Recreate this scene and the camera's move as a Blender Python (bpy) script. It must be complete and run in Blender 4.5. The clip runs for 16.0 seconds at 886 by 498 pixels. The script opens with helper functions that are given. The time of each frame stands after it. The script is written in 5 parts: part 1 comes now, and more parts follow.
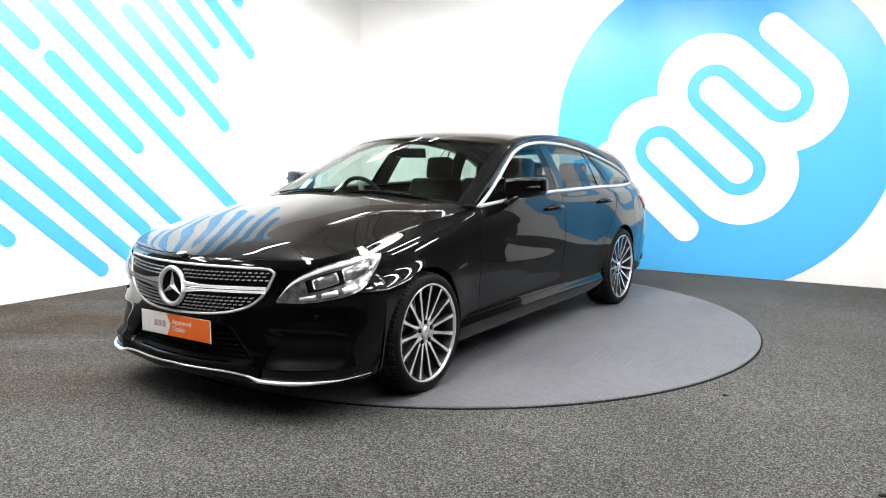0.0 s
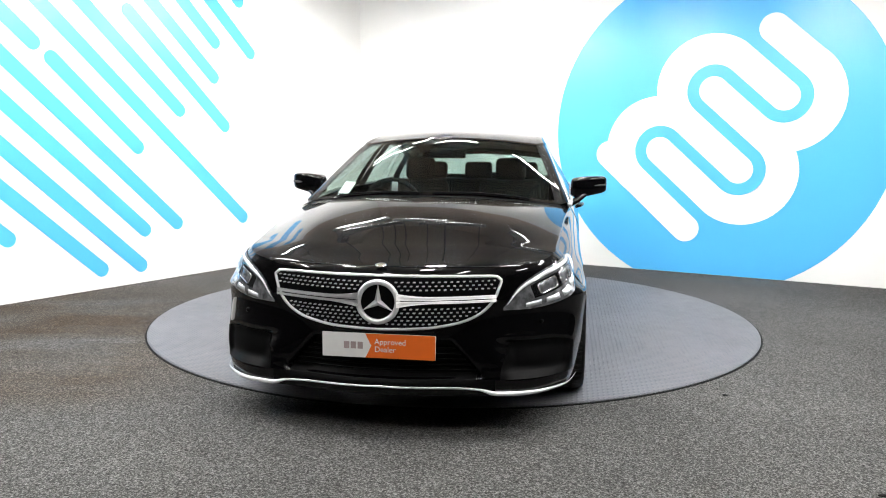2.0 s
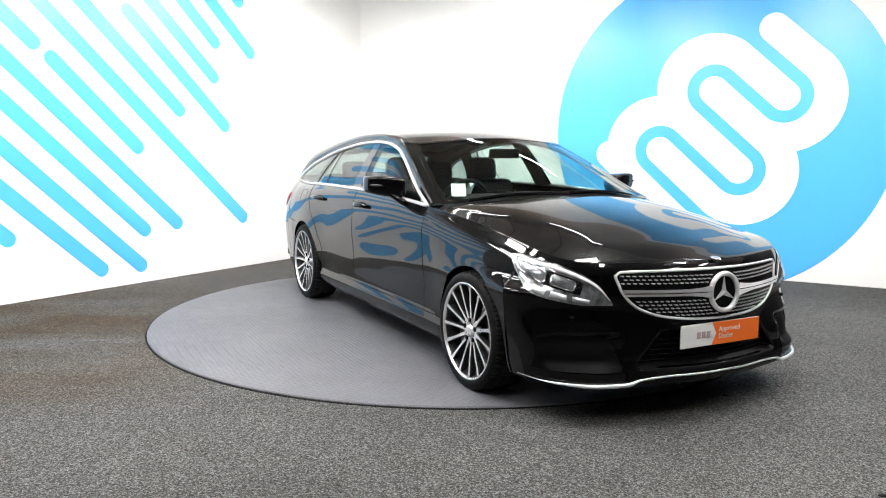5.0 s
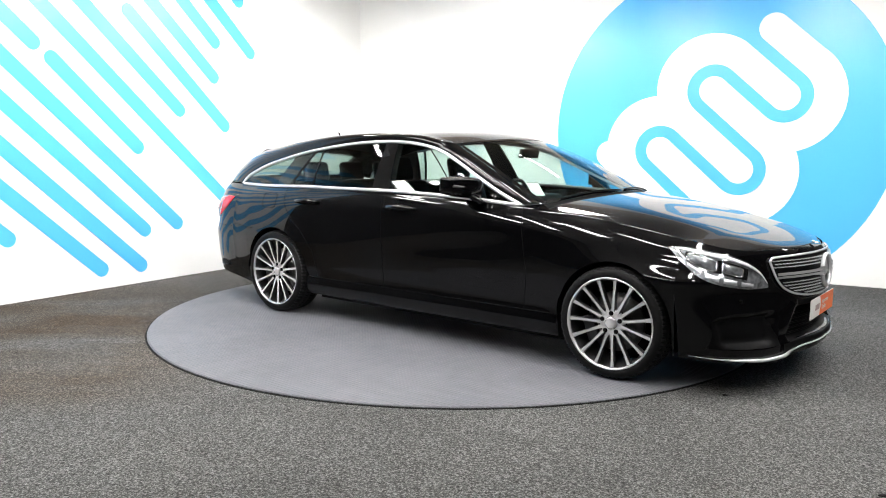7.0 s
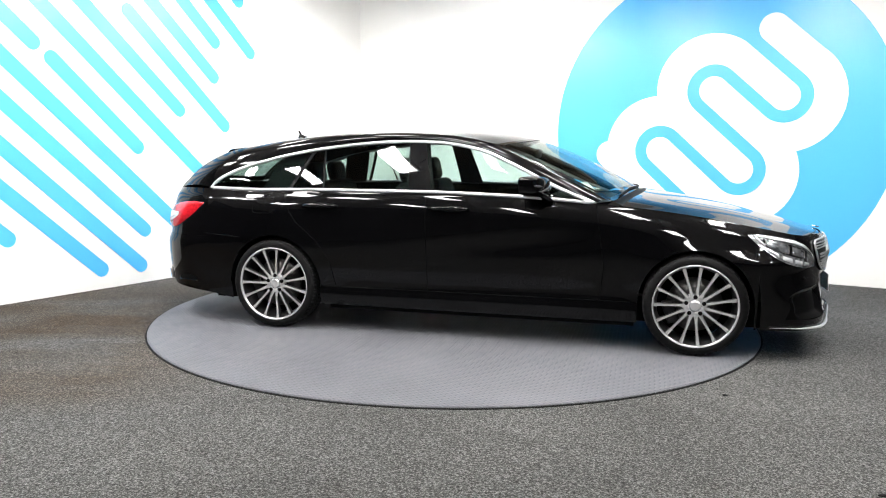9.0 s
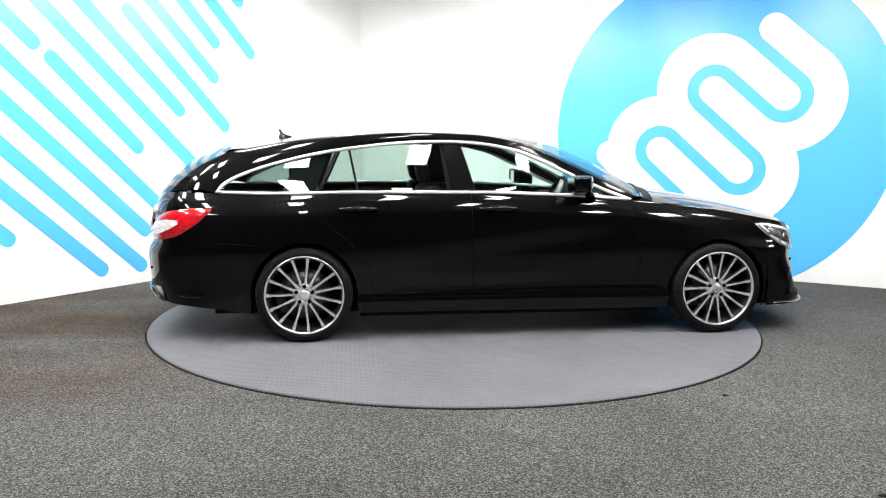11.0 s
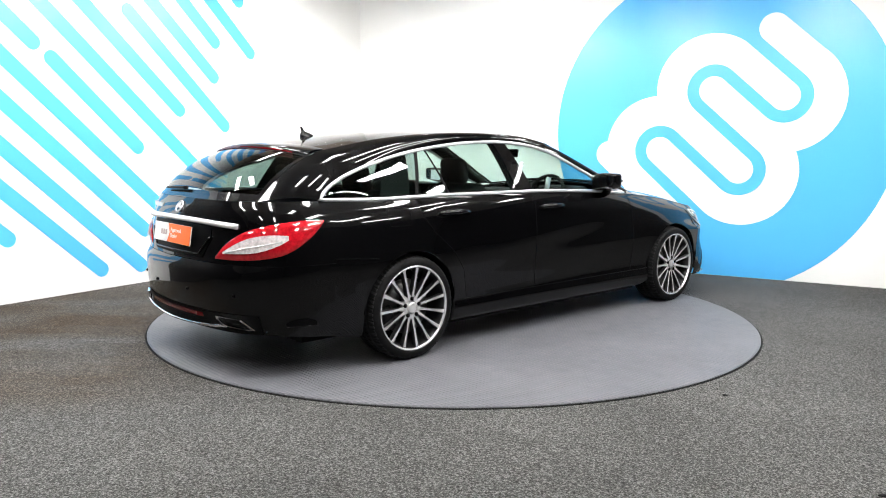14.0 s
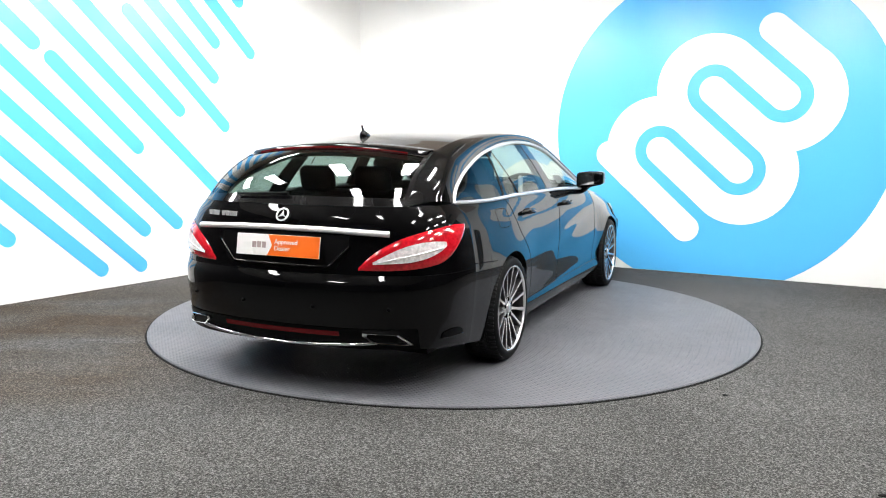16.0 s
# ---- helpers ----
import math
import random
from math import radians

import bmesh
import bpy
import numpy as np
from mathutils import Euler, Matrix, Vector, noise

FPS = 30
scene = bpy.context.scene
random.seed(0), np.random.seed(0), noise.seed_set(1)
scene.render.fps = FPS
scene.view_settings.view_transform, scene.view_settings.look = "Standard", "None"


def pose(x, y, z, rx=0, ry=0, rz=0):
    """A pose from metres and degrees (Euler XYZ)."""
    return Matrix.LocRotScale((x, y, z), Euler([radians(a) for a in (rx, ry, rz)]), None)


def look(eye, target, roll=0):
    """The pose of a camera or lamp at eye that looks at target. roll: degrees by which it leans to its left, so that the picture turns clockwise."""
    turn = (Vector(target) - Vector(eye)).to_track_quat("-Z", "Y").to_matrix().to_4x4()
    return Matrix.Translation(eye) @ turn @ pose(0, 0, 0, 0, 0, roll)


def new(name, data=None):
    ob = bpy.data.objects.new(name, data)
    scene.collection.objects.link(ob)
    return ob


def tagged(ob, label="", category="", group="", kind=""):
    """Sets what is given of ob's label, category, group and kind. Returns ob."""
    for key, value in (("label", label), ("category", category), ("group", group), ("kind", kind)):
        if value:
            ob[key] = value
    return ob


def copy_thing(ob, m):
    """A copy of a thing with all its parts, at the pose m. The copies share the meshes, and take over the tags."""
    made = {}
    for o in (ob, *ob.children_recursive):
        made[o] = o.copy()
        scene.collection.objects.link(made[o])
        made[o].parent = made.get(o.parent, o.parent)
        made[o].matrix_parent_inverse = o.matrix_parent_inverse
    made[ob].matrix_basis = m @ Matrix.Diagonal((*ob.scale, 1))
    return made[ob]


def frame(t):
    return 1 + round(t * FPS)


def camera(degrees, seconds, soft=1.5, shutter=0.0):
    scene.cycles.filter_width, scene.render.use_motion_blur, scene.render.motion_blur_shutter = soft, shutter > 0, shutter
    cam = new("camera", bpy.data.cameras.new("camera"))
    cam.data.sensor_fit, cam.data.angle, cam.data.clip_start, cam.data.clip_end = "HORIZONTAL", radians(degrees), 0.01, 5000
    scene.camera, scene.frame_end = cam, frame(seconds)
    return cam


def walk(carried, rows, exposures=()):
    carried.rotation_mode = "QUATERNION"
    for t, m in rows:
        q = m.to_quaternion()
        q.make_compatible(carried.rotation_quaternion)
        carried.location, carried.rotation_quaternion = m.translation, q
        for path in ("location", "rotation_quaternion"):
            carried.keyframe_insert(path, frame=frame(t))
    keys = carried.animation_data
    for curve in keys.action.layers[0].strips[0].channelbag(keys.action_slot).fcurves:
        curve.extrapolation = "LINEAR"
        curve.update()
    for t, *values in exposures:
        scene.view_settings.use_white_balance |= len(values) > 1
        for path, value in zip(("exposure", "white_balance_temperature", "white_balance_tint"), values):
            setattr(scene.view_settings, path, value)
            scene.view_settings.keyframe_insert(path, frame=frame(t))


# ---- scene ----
cam = camera(59.78, 16.0, soft=1.0)
EYE = (0.0, 0.0, 1.289)
AIM = (0.0, math.cos(radians(7.328)), 1.289 - math.sin(radians(7.328)))
walk(cam, [(0.0, look(EYE, AIM, 0.336)), (16.0, look(EYE, AIM, 0.336))])

# ---- light ----
world = bpy.data.worlds.new("world")
scene.world = world
world.use_nodes = True
world.node_tree.nodes["Background"].inputs[0].default_value = (0.9, 0.95, 1.0, 1)
world.node_tree.nodes["Background"].inputs[1].default_value = 0.02
scene.view_settings.exposure = 0.0
LAMP = 73.0

# ---- plan ----
ZF = -0.012                                   # carpet level; the turntable's top is z = 0
CORNER = Vector((-1.091, 10.300, 0))
DL = Vector((-0.5402, -0.8415, 0))            # along the striped wall, away from the corner
DR = Vector((0.8740, -0.4859, 0))             # along the wall with the roundel
NL = Vector((0.8415, -0.5402, 0))             # into the room
NR = Vector((-0.4859, -0.8740, 0))
LEN_L, LEN_R, ROOM_H = 14.0, 13.0, 4.6
HUB = (0.079, 6.053)
TABLE_R = 2.286


# ---- materials ----
def nodes_of(name):
    m = bpy.data.materials.new(name)
    m.use_nodes = True
    nt = m.node_tree
    return m, nt, nt.nodes["Principled BSDF"]


def add_node(nt, kind, **values):
    n = nt.nodes.new(kind)
    for k, v in values.items():
        n.inputs[k.replace("_", " ")].default_value = v
    return n


def coords(nt, scale=(1, 1, 1), kind="Object"):
    tc = nt.nodes.new("ShaderNodeTexCoord")
    mp = nt.nodes.new("ShaderNodeMapping")
    mp.inputs["Scale"].default_value = scale
    nt.links.new(tc.outputs[kind], mp.inputs["Vector"])
    return mp.outputs["Vector"]


def ramp(nt, source, stops):
    r = nt.nodes.new("ShaderNodeValToRGB")
    el = r.color_ramp.elements
    while len(el) < len(stops):
        el.new(0.5)
    for e, (pos, col) in zip(el, stops):
        e.position = pos
        e.color = (*col, 1) if len(col) == 3 else col
    nt.links.new(source, r.inputs["Fac"])
    return r.outputs["Color"]


def grey(v):
    return (v, v, v)


def mixed(nt, fac, a, b, blend="MIX"):
    m = nt.nodes.new("ShaderNodeMix")
    m.data_type, m.blend_type = "RGBA", blend
    for value, sock in ((fac, m.inputs["Factor"]), (a, m.inputs["A"]), (b, m.inputs["B"])):
        if sock.type == "RGBA" and isinstance(value, tuple):
            sock.default_value = (*value, 1) if len(value) == 3 else value
        elif isinstance(value, (int, float)):
            sock.default_value = value
        else:
            nt.links.new(value, sock)
    # several sockets share these names: take the colour ones
    return m


def mix_rgb(nt, fac, a, b, blend="MIX"):
    m = nt.nodes.new("ShaderNodeMixRGB")
    m.blend_type = blend
    for value, sock in ((fac, m.inputs[0]), (a, m.inputs[1]), (b, m.inputs[2])):
        if isinstance(value, tuple):
            sock.default_value = (*value, 1)
        elif isinstance(value, (int, float)):
            sock.default_value = value
        else:
            nt.links.new(value, sock)
    return m.outputs[0]


def noise_tex(nt, vec, scale, detail=3.0, rough=0.5):
    n = nt.nodes.new("ShaderNodeTexNoise")
    n.inputs["Scale"].default_value, n.inputs["Detail"].default_value, n.inputs["Roughness"].default_value = scale, detail, rough
    nt.links.new(vec, n.inputs["Vector"])
    return n.outputs["Fac"]


def bump(nt, bsdf, height, strength=0.3, dist=0.002):
    b = nt.nodes.new("ShaderNodeBump")
    b.inputs["Strength"].default_value, b.inputs["Distance"].default_value = strength, dist
    nt.links.new(height, b.inputs["Height"])
    nt.links.new(b.outputs["Normal"], bsdf.inputs["Normal"])


def paint_wall(name, col, rough=0.55):
    m, nt, b = nodes_of(name)
    v = coords(nt)
    big, fine = noise_tex(nt, v, 0.9, 4), noise_tex(nt, v, 160, 2)
    dark = tuple(c * 0.93 for c in col)
    nt.links.new(ramp(nt, big, [(0.3, dark), (0.7, col)]), b.inputs["Base Color"])
    b.inputs["Roughness"].default_value = rough
    bump(nt, b, fine, 0.15, 0.001)
    return m


def carpet_material():
    m, nt, b = nodes_of("carpet")
    v = coords(nt)
    fleck = noise_tex(nt, v, 115, 2.5, 0.75)
    base = ramp(nt, fleck, [(0.34, (0.013, 0.013, 0.012)), (0.5, (0.059, 0.0588, 0.057)), (0.68, (0.205, 0.203, 0.198))])
    wear = noise_tex(nt, v, 0.8, 5)
    base = mix_rgb(nt, 1.0, base, ramp(nt, wear, [(0.32, grey(0.74)), (0.68, grey(1.08))]), "MULTIPLY")
    # brown trodden marks across the pile by the striped wall
    vs = coords(nt, (0.5, 1.3, 1))
    streak = noise_tex(nt, vs, 1.1, 4, 0.6)
    sep = nt.nodes.new("ShaderNodeSeparateXYZ")
    nt.links.new(coords(nt), sep.inputs[0])
    near = ramp(nt, math_node(nt, "MULTIPLY", sep.outputs["X"], -0.3), [(0.33, grey(0.0)), (0.58, grey(1.0))])
    deep = ramp(nt, math_node(nt, "MULTIPLY", sep.outputs["Y"], 0.1), [(0.36, grey(0.0)), (0.42, grey(1.0)), (0.60, grey(1.0)), (0.75, grey(0.3))])
    near = mix_rgb(nt, 1.0, near, deep, "MULTIPLY")
    mask = mix_rgb(nt, 1.0, ramp(nt, streak, [(0.34, grey(0.0)), (0.60, grey(1.0))]), near, "MULTIPLY")
    base = mix_rgb(nt, mask, base, mix_rgb(nt, 1.0, base, (0.68, 0.52, 0.37), "MULTIPLY"))
    nt.links.new(base, b.inputs["Base Color"])
    b.inputs["Roughness"].default_value = 0.92
    b.inputs["Specular IOR Level"].default_value = 0.15
    bump(nt, b, fleck, 0.8, 0.006)
    return m


def math_node(nt, op, a, b=0.0, c=0.0):
    n = nt.nodes.new("ShaderNodeMath")
    n.operation = op
    for i, v in enumerate((a, b, c)):
        if isinstance(v, (int, float)):
            n.inputs[i].default_value = v
        else:
            nt.links.new(v, n.inputs[i])
    return n.outputs[0]


def table_material():
    """Grey-painted steel with raised lozenges, scuffed by tyres."""
    m, nt, b = nodes_of("tread_plate")
    v = coords(nt)
    sep = nt.nodes.new("ShaderNodeSeparateXYZ")
    nt.links.new(v, sep.inputs[0])
    k = 2 * math.pi / 0.055
    a = math_node(nt, "SINE", math_node(nt, "MULTIPLY", math_node(nt, "ADD", sep.outputs[0], sep.outputs[1]), k))
    c = math_node(nt, "SINE", math_node(nt, "MULTIPLY", math_node(nt, "SUBTRACT", sep.outputs[0], sep.outputs[1]), k))
    stud = math_node(nt, "MAXIMUM", math_node(nt, "MULTIPLY", a, c), 0.25)
    wear, fine = noise_tex(nt, v, 1.3, 5, 0.6), noise_tex(nt, v, 9, 4, 0.6)
    col = ramp(nt, wear, [(0.3, (0.112, 0.114, 0.126)), (0.7, (0.145, 0.147, 0.160))])
    col = mix_rgb(nt, 1.0, col, ramp(nt, fine, [(0.25, grey(0.86)), (0.55, grey(1.0))]), "MULTIPLY")
    nt.links.new(col, b.inputs["Base Color"])
    nt.links.new(ramp(nt, fine, [(0.3, grey(0.46)), (0.7, grey(0.62))]), b.inputs["Roughness"])
    b.inputs["Specular IOR Level"].default_value = 0.16
    bump(nt, b, stud, 0.8, 0.006)
    return m


def plain(name, col, rough=0.5, metal=0.0, spec=0.5, coat=0.0, vary=0.12, scale=30):
    m, nt, b = nodes_of(name)
    v = coords(nt)
    n = noise_tex(nt, v, scale, 3)
    nt.links.new(ramp(nt, n, [(0.3, tuple(c * (1 - vary) for c in col)), (0.7, col)]), b.inputs["Base Color"])
    b.inputs["Roughness"].default_value, b.inputs["Metallic"].default_value = rough, metal
    b.inputs["Specular IOR Level"].default_value = spec
    b.inputs["Coat Weight"].default_value, b.inputs["Coat Roughness"].default_value = coat, 0.02
    return m


def glowing(name, col, strength):
    m, nt, b = nodes_of(name)
    b.inputs["Base Color"].default_value = (*col, 1)
    b.inputs["Emission Color"].default_value = (*col, 1)
    b.inputs["Emission Strength"].default_value = strength
    return m


M_WHITE = paint_wall("white_wall_paint", (0.82, 0.82, 0.81))
M_BLUE = paint_wall("sky_blue_vinyl", (0.085, 0.45, 0.87), 0.35)
# two greys for unseen walls, set by how the black flanks should reflect
M_BACK = paint_wall("unseen_wall_dark_for_gloss", (0.028, 0.027, 0.027))
M_REAR = paint_wall("unseen_wall_grey_for_gloss", (0.075, 0.074, 0.074))
M_CEIL = paint_wall("brown_grey_roof_sheet", (0.52, 0.425, 0.345))
M_CARPET = carpet_material()
M_TABLE = table_material()
M_RUBBER_EDGE = plain("black_rubber_edge", (0.006, 0.006, 0.006), 0.8, spec=0.1)
M_HOUSING = plain("white_enamel_housing", (0.16, 0.155, 0.15), 0.5)
M_TUBE = glowing("lit_diffuser", (1.0, 0.985, 0.96), LAMP)
M_BEAM = plain("dark_steel_beam", (0.05, 0.045, 0.04), 0.6)


# ---- mesh tools ----
def mesh_object(name, bm, mats, parent=None, smooth=False, label=""):
    me = bpy.data.meshes.new(name)
    bm.normal_update()
    bm.to_mesh(me)
    bm.free()
    for m in mats if isinstance(mats, (list, tuple)) else [mats]:
        me.materials.append(m)
    if smooth:
        for f in me.polygons:
            f.use_smooth = True
    ob = new(name, me)
    if parent:
        ob.parent = parent
    if label:
        ob["label"] = label
    return ob


def part(name, bm, mat, parent, label="", smooth=True):
    return mesh_object(name, bm, mat, parent, smooth, label)


def add_box(bm, lo, hi, m=Matrix.Identity(4), bevel=0.0, mi=0):
    vs = [bm.verts.new(m @ Vector((x, y, z))) for z in (lo[2], hi[2]) for y in (lo[1], hi[1]) for x in (lo[0], hi[0])]
    fs = []
    for q in ((0, 2, 3, 1), (4, 5, 7, 6), (0, 1, 5, 4), (2, 6, 7, 3), (0, 4, 6, 2), (1, 3, 7, 5)):
        f = bm.faces.new([vs[i] for i in q])
        f.material_index = mi
        fs.append(f)
    if bevel:
        es = list({e for f in fs for e in f.edges})
        bmesh.ops.bevel(bm, geom=es, offset=bevel, segments=2, affect="EDGES", profile=0.6)


def box_bm(lo, hi, m=Matrix.Identity(4), bevel=0.0):
    bm = bmesh.new()
    add_box(bm, lo, hi, m, bevel)
    return bm


def slab(bm, outline, frame_of, depth0, depth1):
    """A flat prism from a 2D outline; frame_of(u, v, d) gives the place."""
    lo = [bm.verts.new(frame_of(u, v, depth0)) for u, v in outline]
    hi = [bm.verts.new(frame_of(u, v, depth1)) for u, v in outline]
    n = len(outline)
    bm.faces.new(hi)
    bm.faces.new(lo[::-1])
    for i in range(n):
        bm.faces.new((lo[i], lo[(i + 1) % n], hi[(i + 1) % n], hi[i]))


def on_left(u, v, d):
    return CORNER + DL * u + NL * d + Vector((0, 0, v))


def on_right(u, v, d):
    return CORNER + DR * u + NR * d + Vector((0, 0, v))


def capsule(a, b, r, n=14):
    a, b = Vector(a), Vector(b)
    t = math.atan2(b.y - a.y, b.x - a.x)
    pts = [(b.x + r * math.cos(t - math.pi / 2 + math.pi * i / n), b.y + r * math.sin(t - math.pi / 2 + math.pi * i / n)) for i in range(n + 1)]
    pts += [(a.x + r * math.cos(t + math.pi / 2 + math.pi * i / n), a.y + r * math.sin(t + math.pi / 2 + math.pi * i / n)) for i in range(n + 1)]
    return pts


def clipped(outline, top, end=None):
    """The part of a convex outline below a height, and short of an end along the wall."""
    if end is not None:
        outline = [(v, u) for u, v in clipped([(v, u) for u, v in outline], end)]
    out = []
    for p, q in zip(outline, outline[1:] + outline[:1]):
        if p[1] <= top:
            out.append(p)
        if (p[1] - top) * (q[1] - top) < 0:
            t = (top - p[1]) / (q[1] - p[1])
            out.append((p[0] + (q[0] - p[0]) * t, top))
    return out


# ---- room ----
def build_room():
    far = CORNER + DL * LEN_L + DR * LEN_R
    bm = bmesh.new()
    c = [CORNER - DL * 0.3 - DR * 0.3, CORNER + DL * (LEN_L + 0.3) - DR * 0.3, far + DL * 0.3 + DR * 0.3, CORNER + DR * (LEN_R + 0.3) - DL * 0.3]
    up = [bm.verts.new((p.x, p.y, ZF)) for p in c]
    dn = [bm.verts.new((p.x, p.y, ZF - 0.2)) for p in c]
    bm.faces.new(up)
    bm.faces.new(dn[::-1])
    for i in range(4):
        bm.faces.new((up[i], dn[i], dn[(i + 1) % 4], up[(i + 1) % 4]))
    bmesh.ops.recalc_face_normals(bm, faces=bm.faces)
    tagged(mesh_object("floor", bm, M_CARPET), "flecked dark grey carpet floor with brown trodden marks", "floor", kind="structure")
    bm = bmesh.new()
    up = [bm.verts.new((p.x, p.y, ROOM_H)) for p in c]
    dn = [bm.verts.new((p.x, p.y, ROOM_H + 0.15)) for p in c]
    bm.faces.new(up[::-1])
    bm.faces.new(dn)
    for i in range(4):
        bm.faces.new((up[i], up[(i + 1) % 4], dn[(i + 1) % 4], dn[i]))
    tagged(mesh_object("ceiling", bm, M_CEIL), "dim brownish roof sheets over the studio", "ceiling", kind="structure")

    def wall(name, a, b, inward, mat, label, foot=ZF - 0.1, top=ROOM_H):
        bm = bmesh.new()
        outline = [a, b, b - inward * 0.2, a - inward * 0.2]
        lo = [bm.verts.new((p.x, p.y, foot)) for p in outline]
        hi = [bm.verts.new((p.x, p.y, top)) for p in outline]
        bm.faces.new(hi)
        bm.faces.new(lo[::-1])
        for i in range(4):
            bm.faces.new((lo[i], lo[(i + 1) % 4], hi[(i + 1) % 4], hi[i]))
        bmesh.ops.recalc_face_normals(bm, faces=bm.faces)
        return tagged(mesh_object(name, bm, mat), label, "wall", kind="structure")

    wl = wall("wall_west", CORNER, CORNER + DL * 5.4, NL, M_WHITE, "white painted studio wall with sky-blue slanting stripes", top=3.30)
    wr = wall("wall_north", CORNER, CORNER + DR * 6.5, NR, M_WHITE, "white painted studio wall with a large blue roundel", top=3.30)
    # added out of view: dark stretches that keep the flanks' reflections black
    wall("wall_west_side", CORNER + DL * 5.4, CORNER + DL * LEN_L, NL, M_BACK, "unseen added wall beside the striped one, darkened for the car's reflections", top=3.30)
    wall("wall_north_side", CORNER + DR * 6.5, CORNER + DR * LEN_R, NR, M_BACK, "unseen added wall beside the roundel, darkened for the car's reflections", top=3.30)
    wall("wall_west_upper", CORNER, CORNER + DL * LEN_L, NL, M_CEIL, "dim brown boarding over the white wall", 3.30)
    wall("wall_north_upper", CORNER, CORNER + DR * LEN_R, NR, M_CEIL, "dim brown boarding over the white wall", 3.30)
    # added out of view: lighter end walls that give the flanks a soft grey
    wall("wall_south", CORNER + DL * LEN_L, far, -DL, M_REAR, "unseen added wall closing the studio, its grey set for the car's reflections")
    wall("wall_east", CORNER + DR * LEN_R, far, -DR, M_REAR, "unseen added wall closing the studio, its grey set for the car's reflections")

    # slanting round-ended stripes: upper end, lower end in wall metres
    for a, b in (((6.4, 3.95), (4.37, 2.17)), ((5.6, 3.69), (2.10, 0.54)), ((4.21, 2.05), (3.40, 1.30)), ((5.2, 3.74), (2.90, 1.67)),
                 ((3.44, 2.56), (2.32, 1.53)), ((4.3, 3.70), (2.45, 2.03)), ((3.8, 3.65), (2.42, 2.39)), ((3.3, 3.56), (1.93, 2.33)),
                 ((3.0, 3.69), (2.08, 2.86)), ((6.7, 3.90), (2.98, 0.54)), ((7.0, 3.78), (3.36, 0.50)), ((6.9, 3.30), (3.42, 0.16)),
                 ((6.5, 2.55), (3.84, 0.17)), ((6.6, 2.26), (4.68, 0.53))):
        bm = bmesh.new()
        slab(bm, clipped(capsule(a, b, 0.068), 3.295, 5.395), on_left, -0.002, 0.004)
        bmesh.ops.recalc_face_normals(bm, faces=bm.faces)
        part("stripe", bm, M_BLUE, wl, smooth=False)
    # roundel, cut off by the floor, with the ribbon sign
    cu, cv, rr = 4.457, 1.508, 1.704
    a0 = math.asin((ZF + 0.002 - cv) / rr)
    pts = [(cu + rr * math.cos(a0 + (math.pi - 2 * a0) * i / 96), cv + rr * math.sin(a0 + (math.pi - 2 * a0) * i / 96)) for i in range(97)]
    bm = bmesh.new()
    slab(bm, clipped(pts, 3.295), on_right, -0.002, 0.004)
    bmesh.ops.recalc_face_normals(bm, faces=bm.faces)
    disc = part("roundel", bm, M_BLUE, wr, "large sky-blue disc with a white ribbon sign", smooth=False)
    phi = radians(-42.4)
    r, q0, hw = 0.2035, 3.805, 0.060
    ro = 0.555
    dd, nn = Vector((math.cos(phi), math.sin(phi))), Vector((-math.sin(phi), math.cos(phi)))

    def at(p, k):
        v = dd * p + nn * (q0 + k * r)
        return (v.x, v.y)

    p1, p2, p3, p4 = 2.020, 2.750, 1.992, 2.550
    bm = bmesh.new()
    level = [0.006]

    def white(outline):
        slab(bm, outline, on_right, 0.003, level[0])
        level[0] += 0.0004

    def disc_pts(c, rad, n=48):
        return [(c[0] + rad * math.cos(2 * math.pi * i / n), c[1] + rad * math.sin(2 * math.pi * i / n)) for i in range(n)]

    for p, k in ((1.986, -1), (2.774, 1), (1.957, 3), (2.556, 5)):
        white(disc_pts(at(p, k), ro))
    e = hw / r
    for k0, k1, pa, pb in ((-2, 2, p1, p2), (2, 4, p3, p2), (2, 6 - e, p3, p4)):
        white([at(pa, k0 + (e if k0 == -2 else 0)), at(pb, k0 + (e if k0 == -2 else 0)), at(pb, k1), at(pa, k1)])
    white(capsule(at(1.64, -3), at(2.80, -3), r - hw))
    white(capsule(at(2.00, 7), at(2.58, 7), r - hw))
    bmesh.ops.recalc_face_normals(bm, faces=bm.faces)
    part("ribbon_ground", bm, M_WHITE, disc, smooth=False)
    # blue ribbon line: legs and bends
    path = [at(2.90, -2), at(p1, -2)]

    def bend(p, k, sign, start):
        c = Vector(at(p, k))
        for i in range(1, 24):
            t = math.pi * i / 24
            v = c + nn * (-r * math.cos(t)) + dd * (sign * r * math.sin(t))
            path.append((v.x, v.y))

    bend(p1, -1, -1, 0)
    path += [at(p1, 0), at(p2, 0)]
    bend(p2, 1, 1, 0)
    path += [at(p2, 2), at(p3, 2)]
    bend(p3, 3, -1, 0)
    path += [at(p3, 4), at(p4, 4)]
    bend(p4, 5, 1, 0)
    path += [at(p4, 6), at(1.86, 6)]
    left, right = [], []
    for i, q in enumerate(path):
        a, b = Vector(path[max(0, i - 1)]), Vector(path[min(len(path) - 1, i + 1)])
        t = (b - a).normalized()
        n = Vector((-t.y, t.x)) * hw
        left.append(Vector(q) + n)
        right.append(Vector(q) - n)
    bm = bmesh.new()
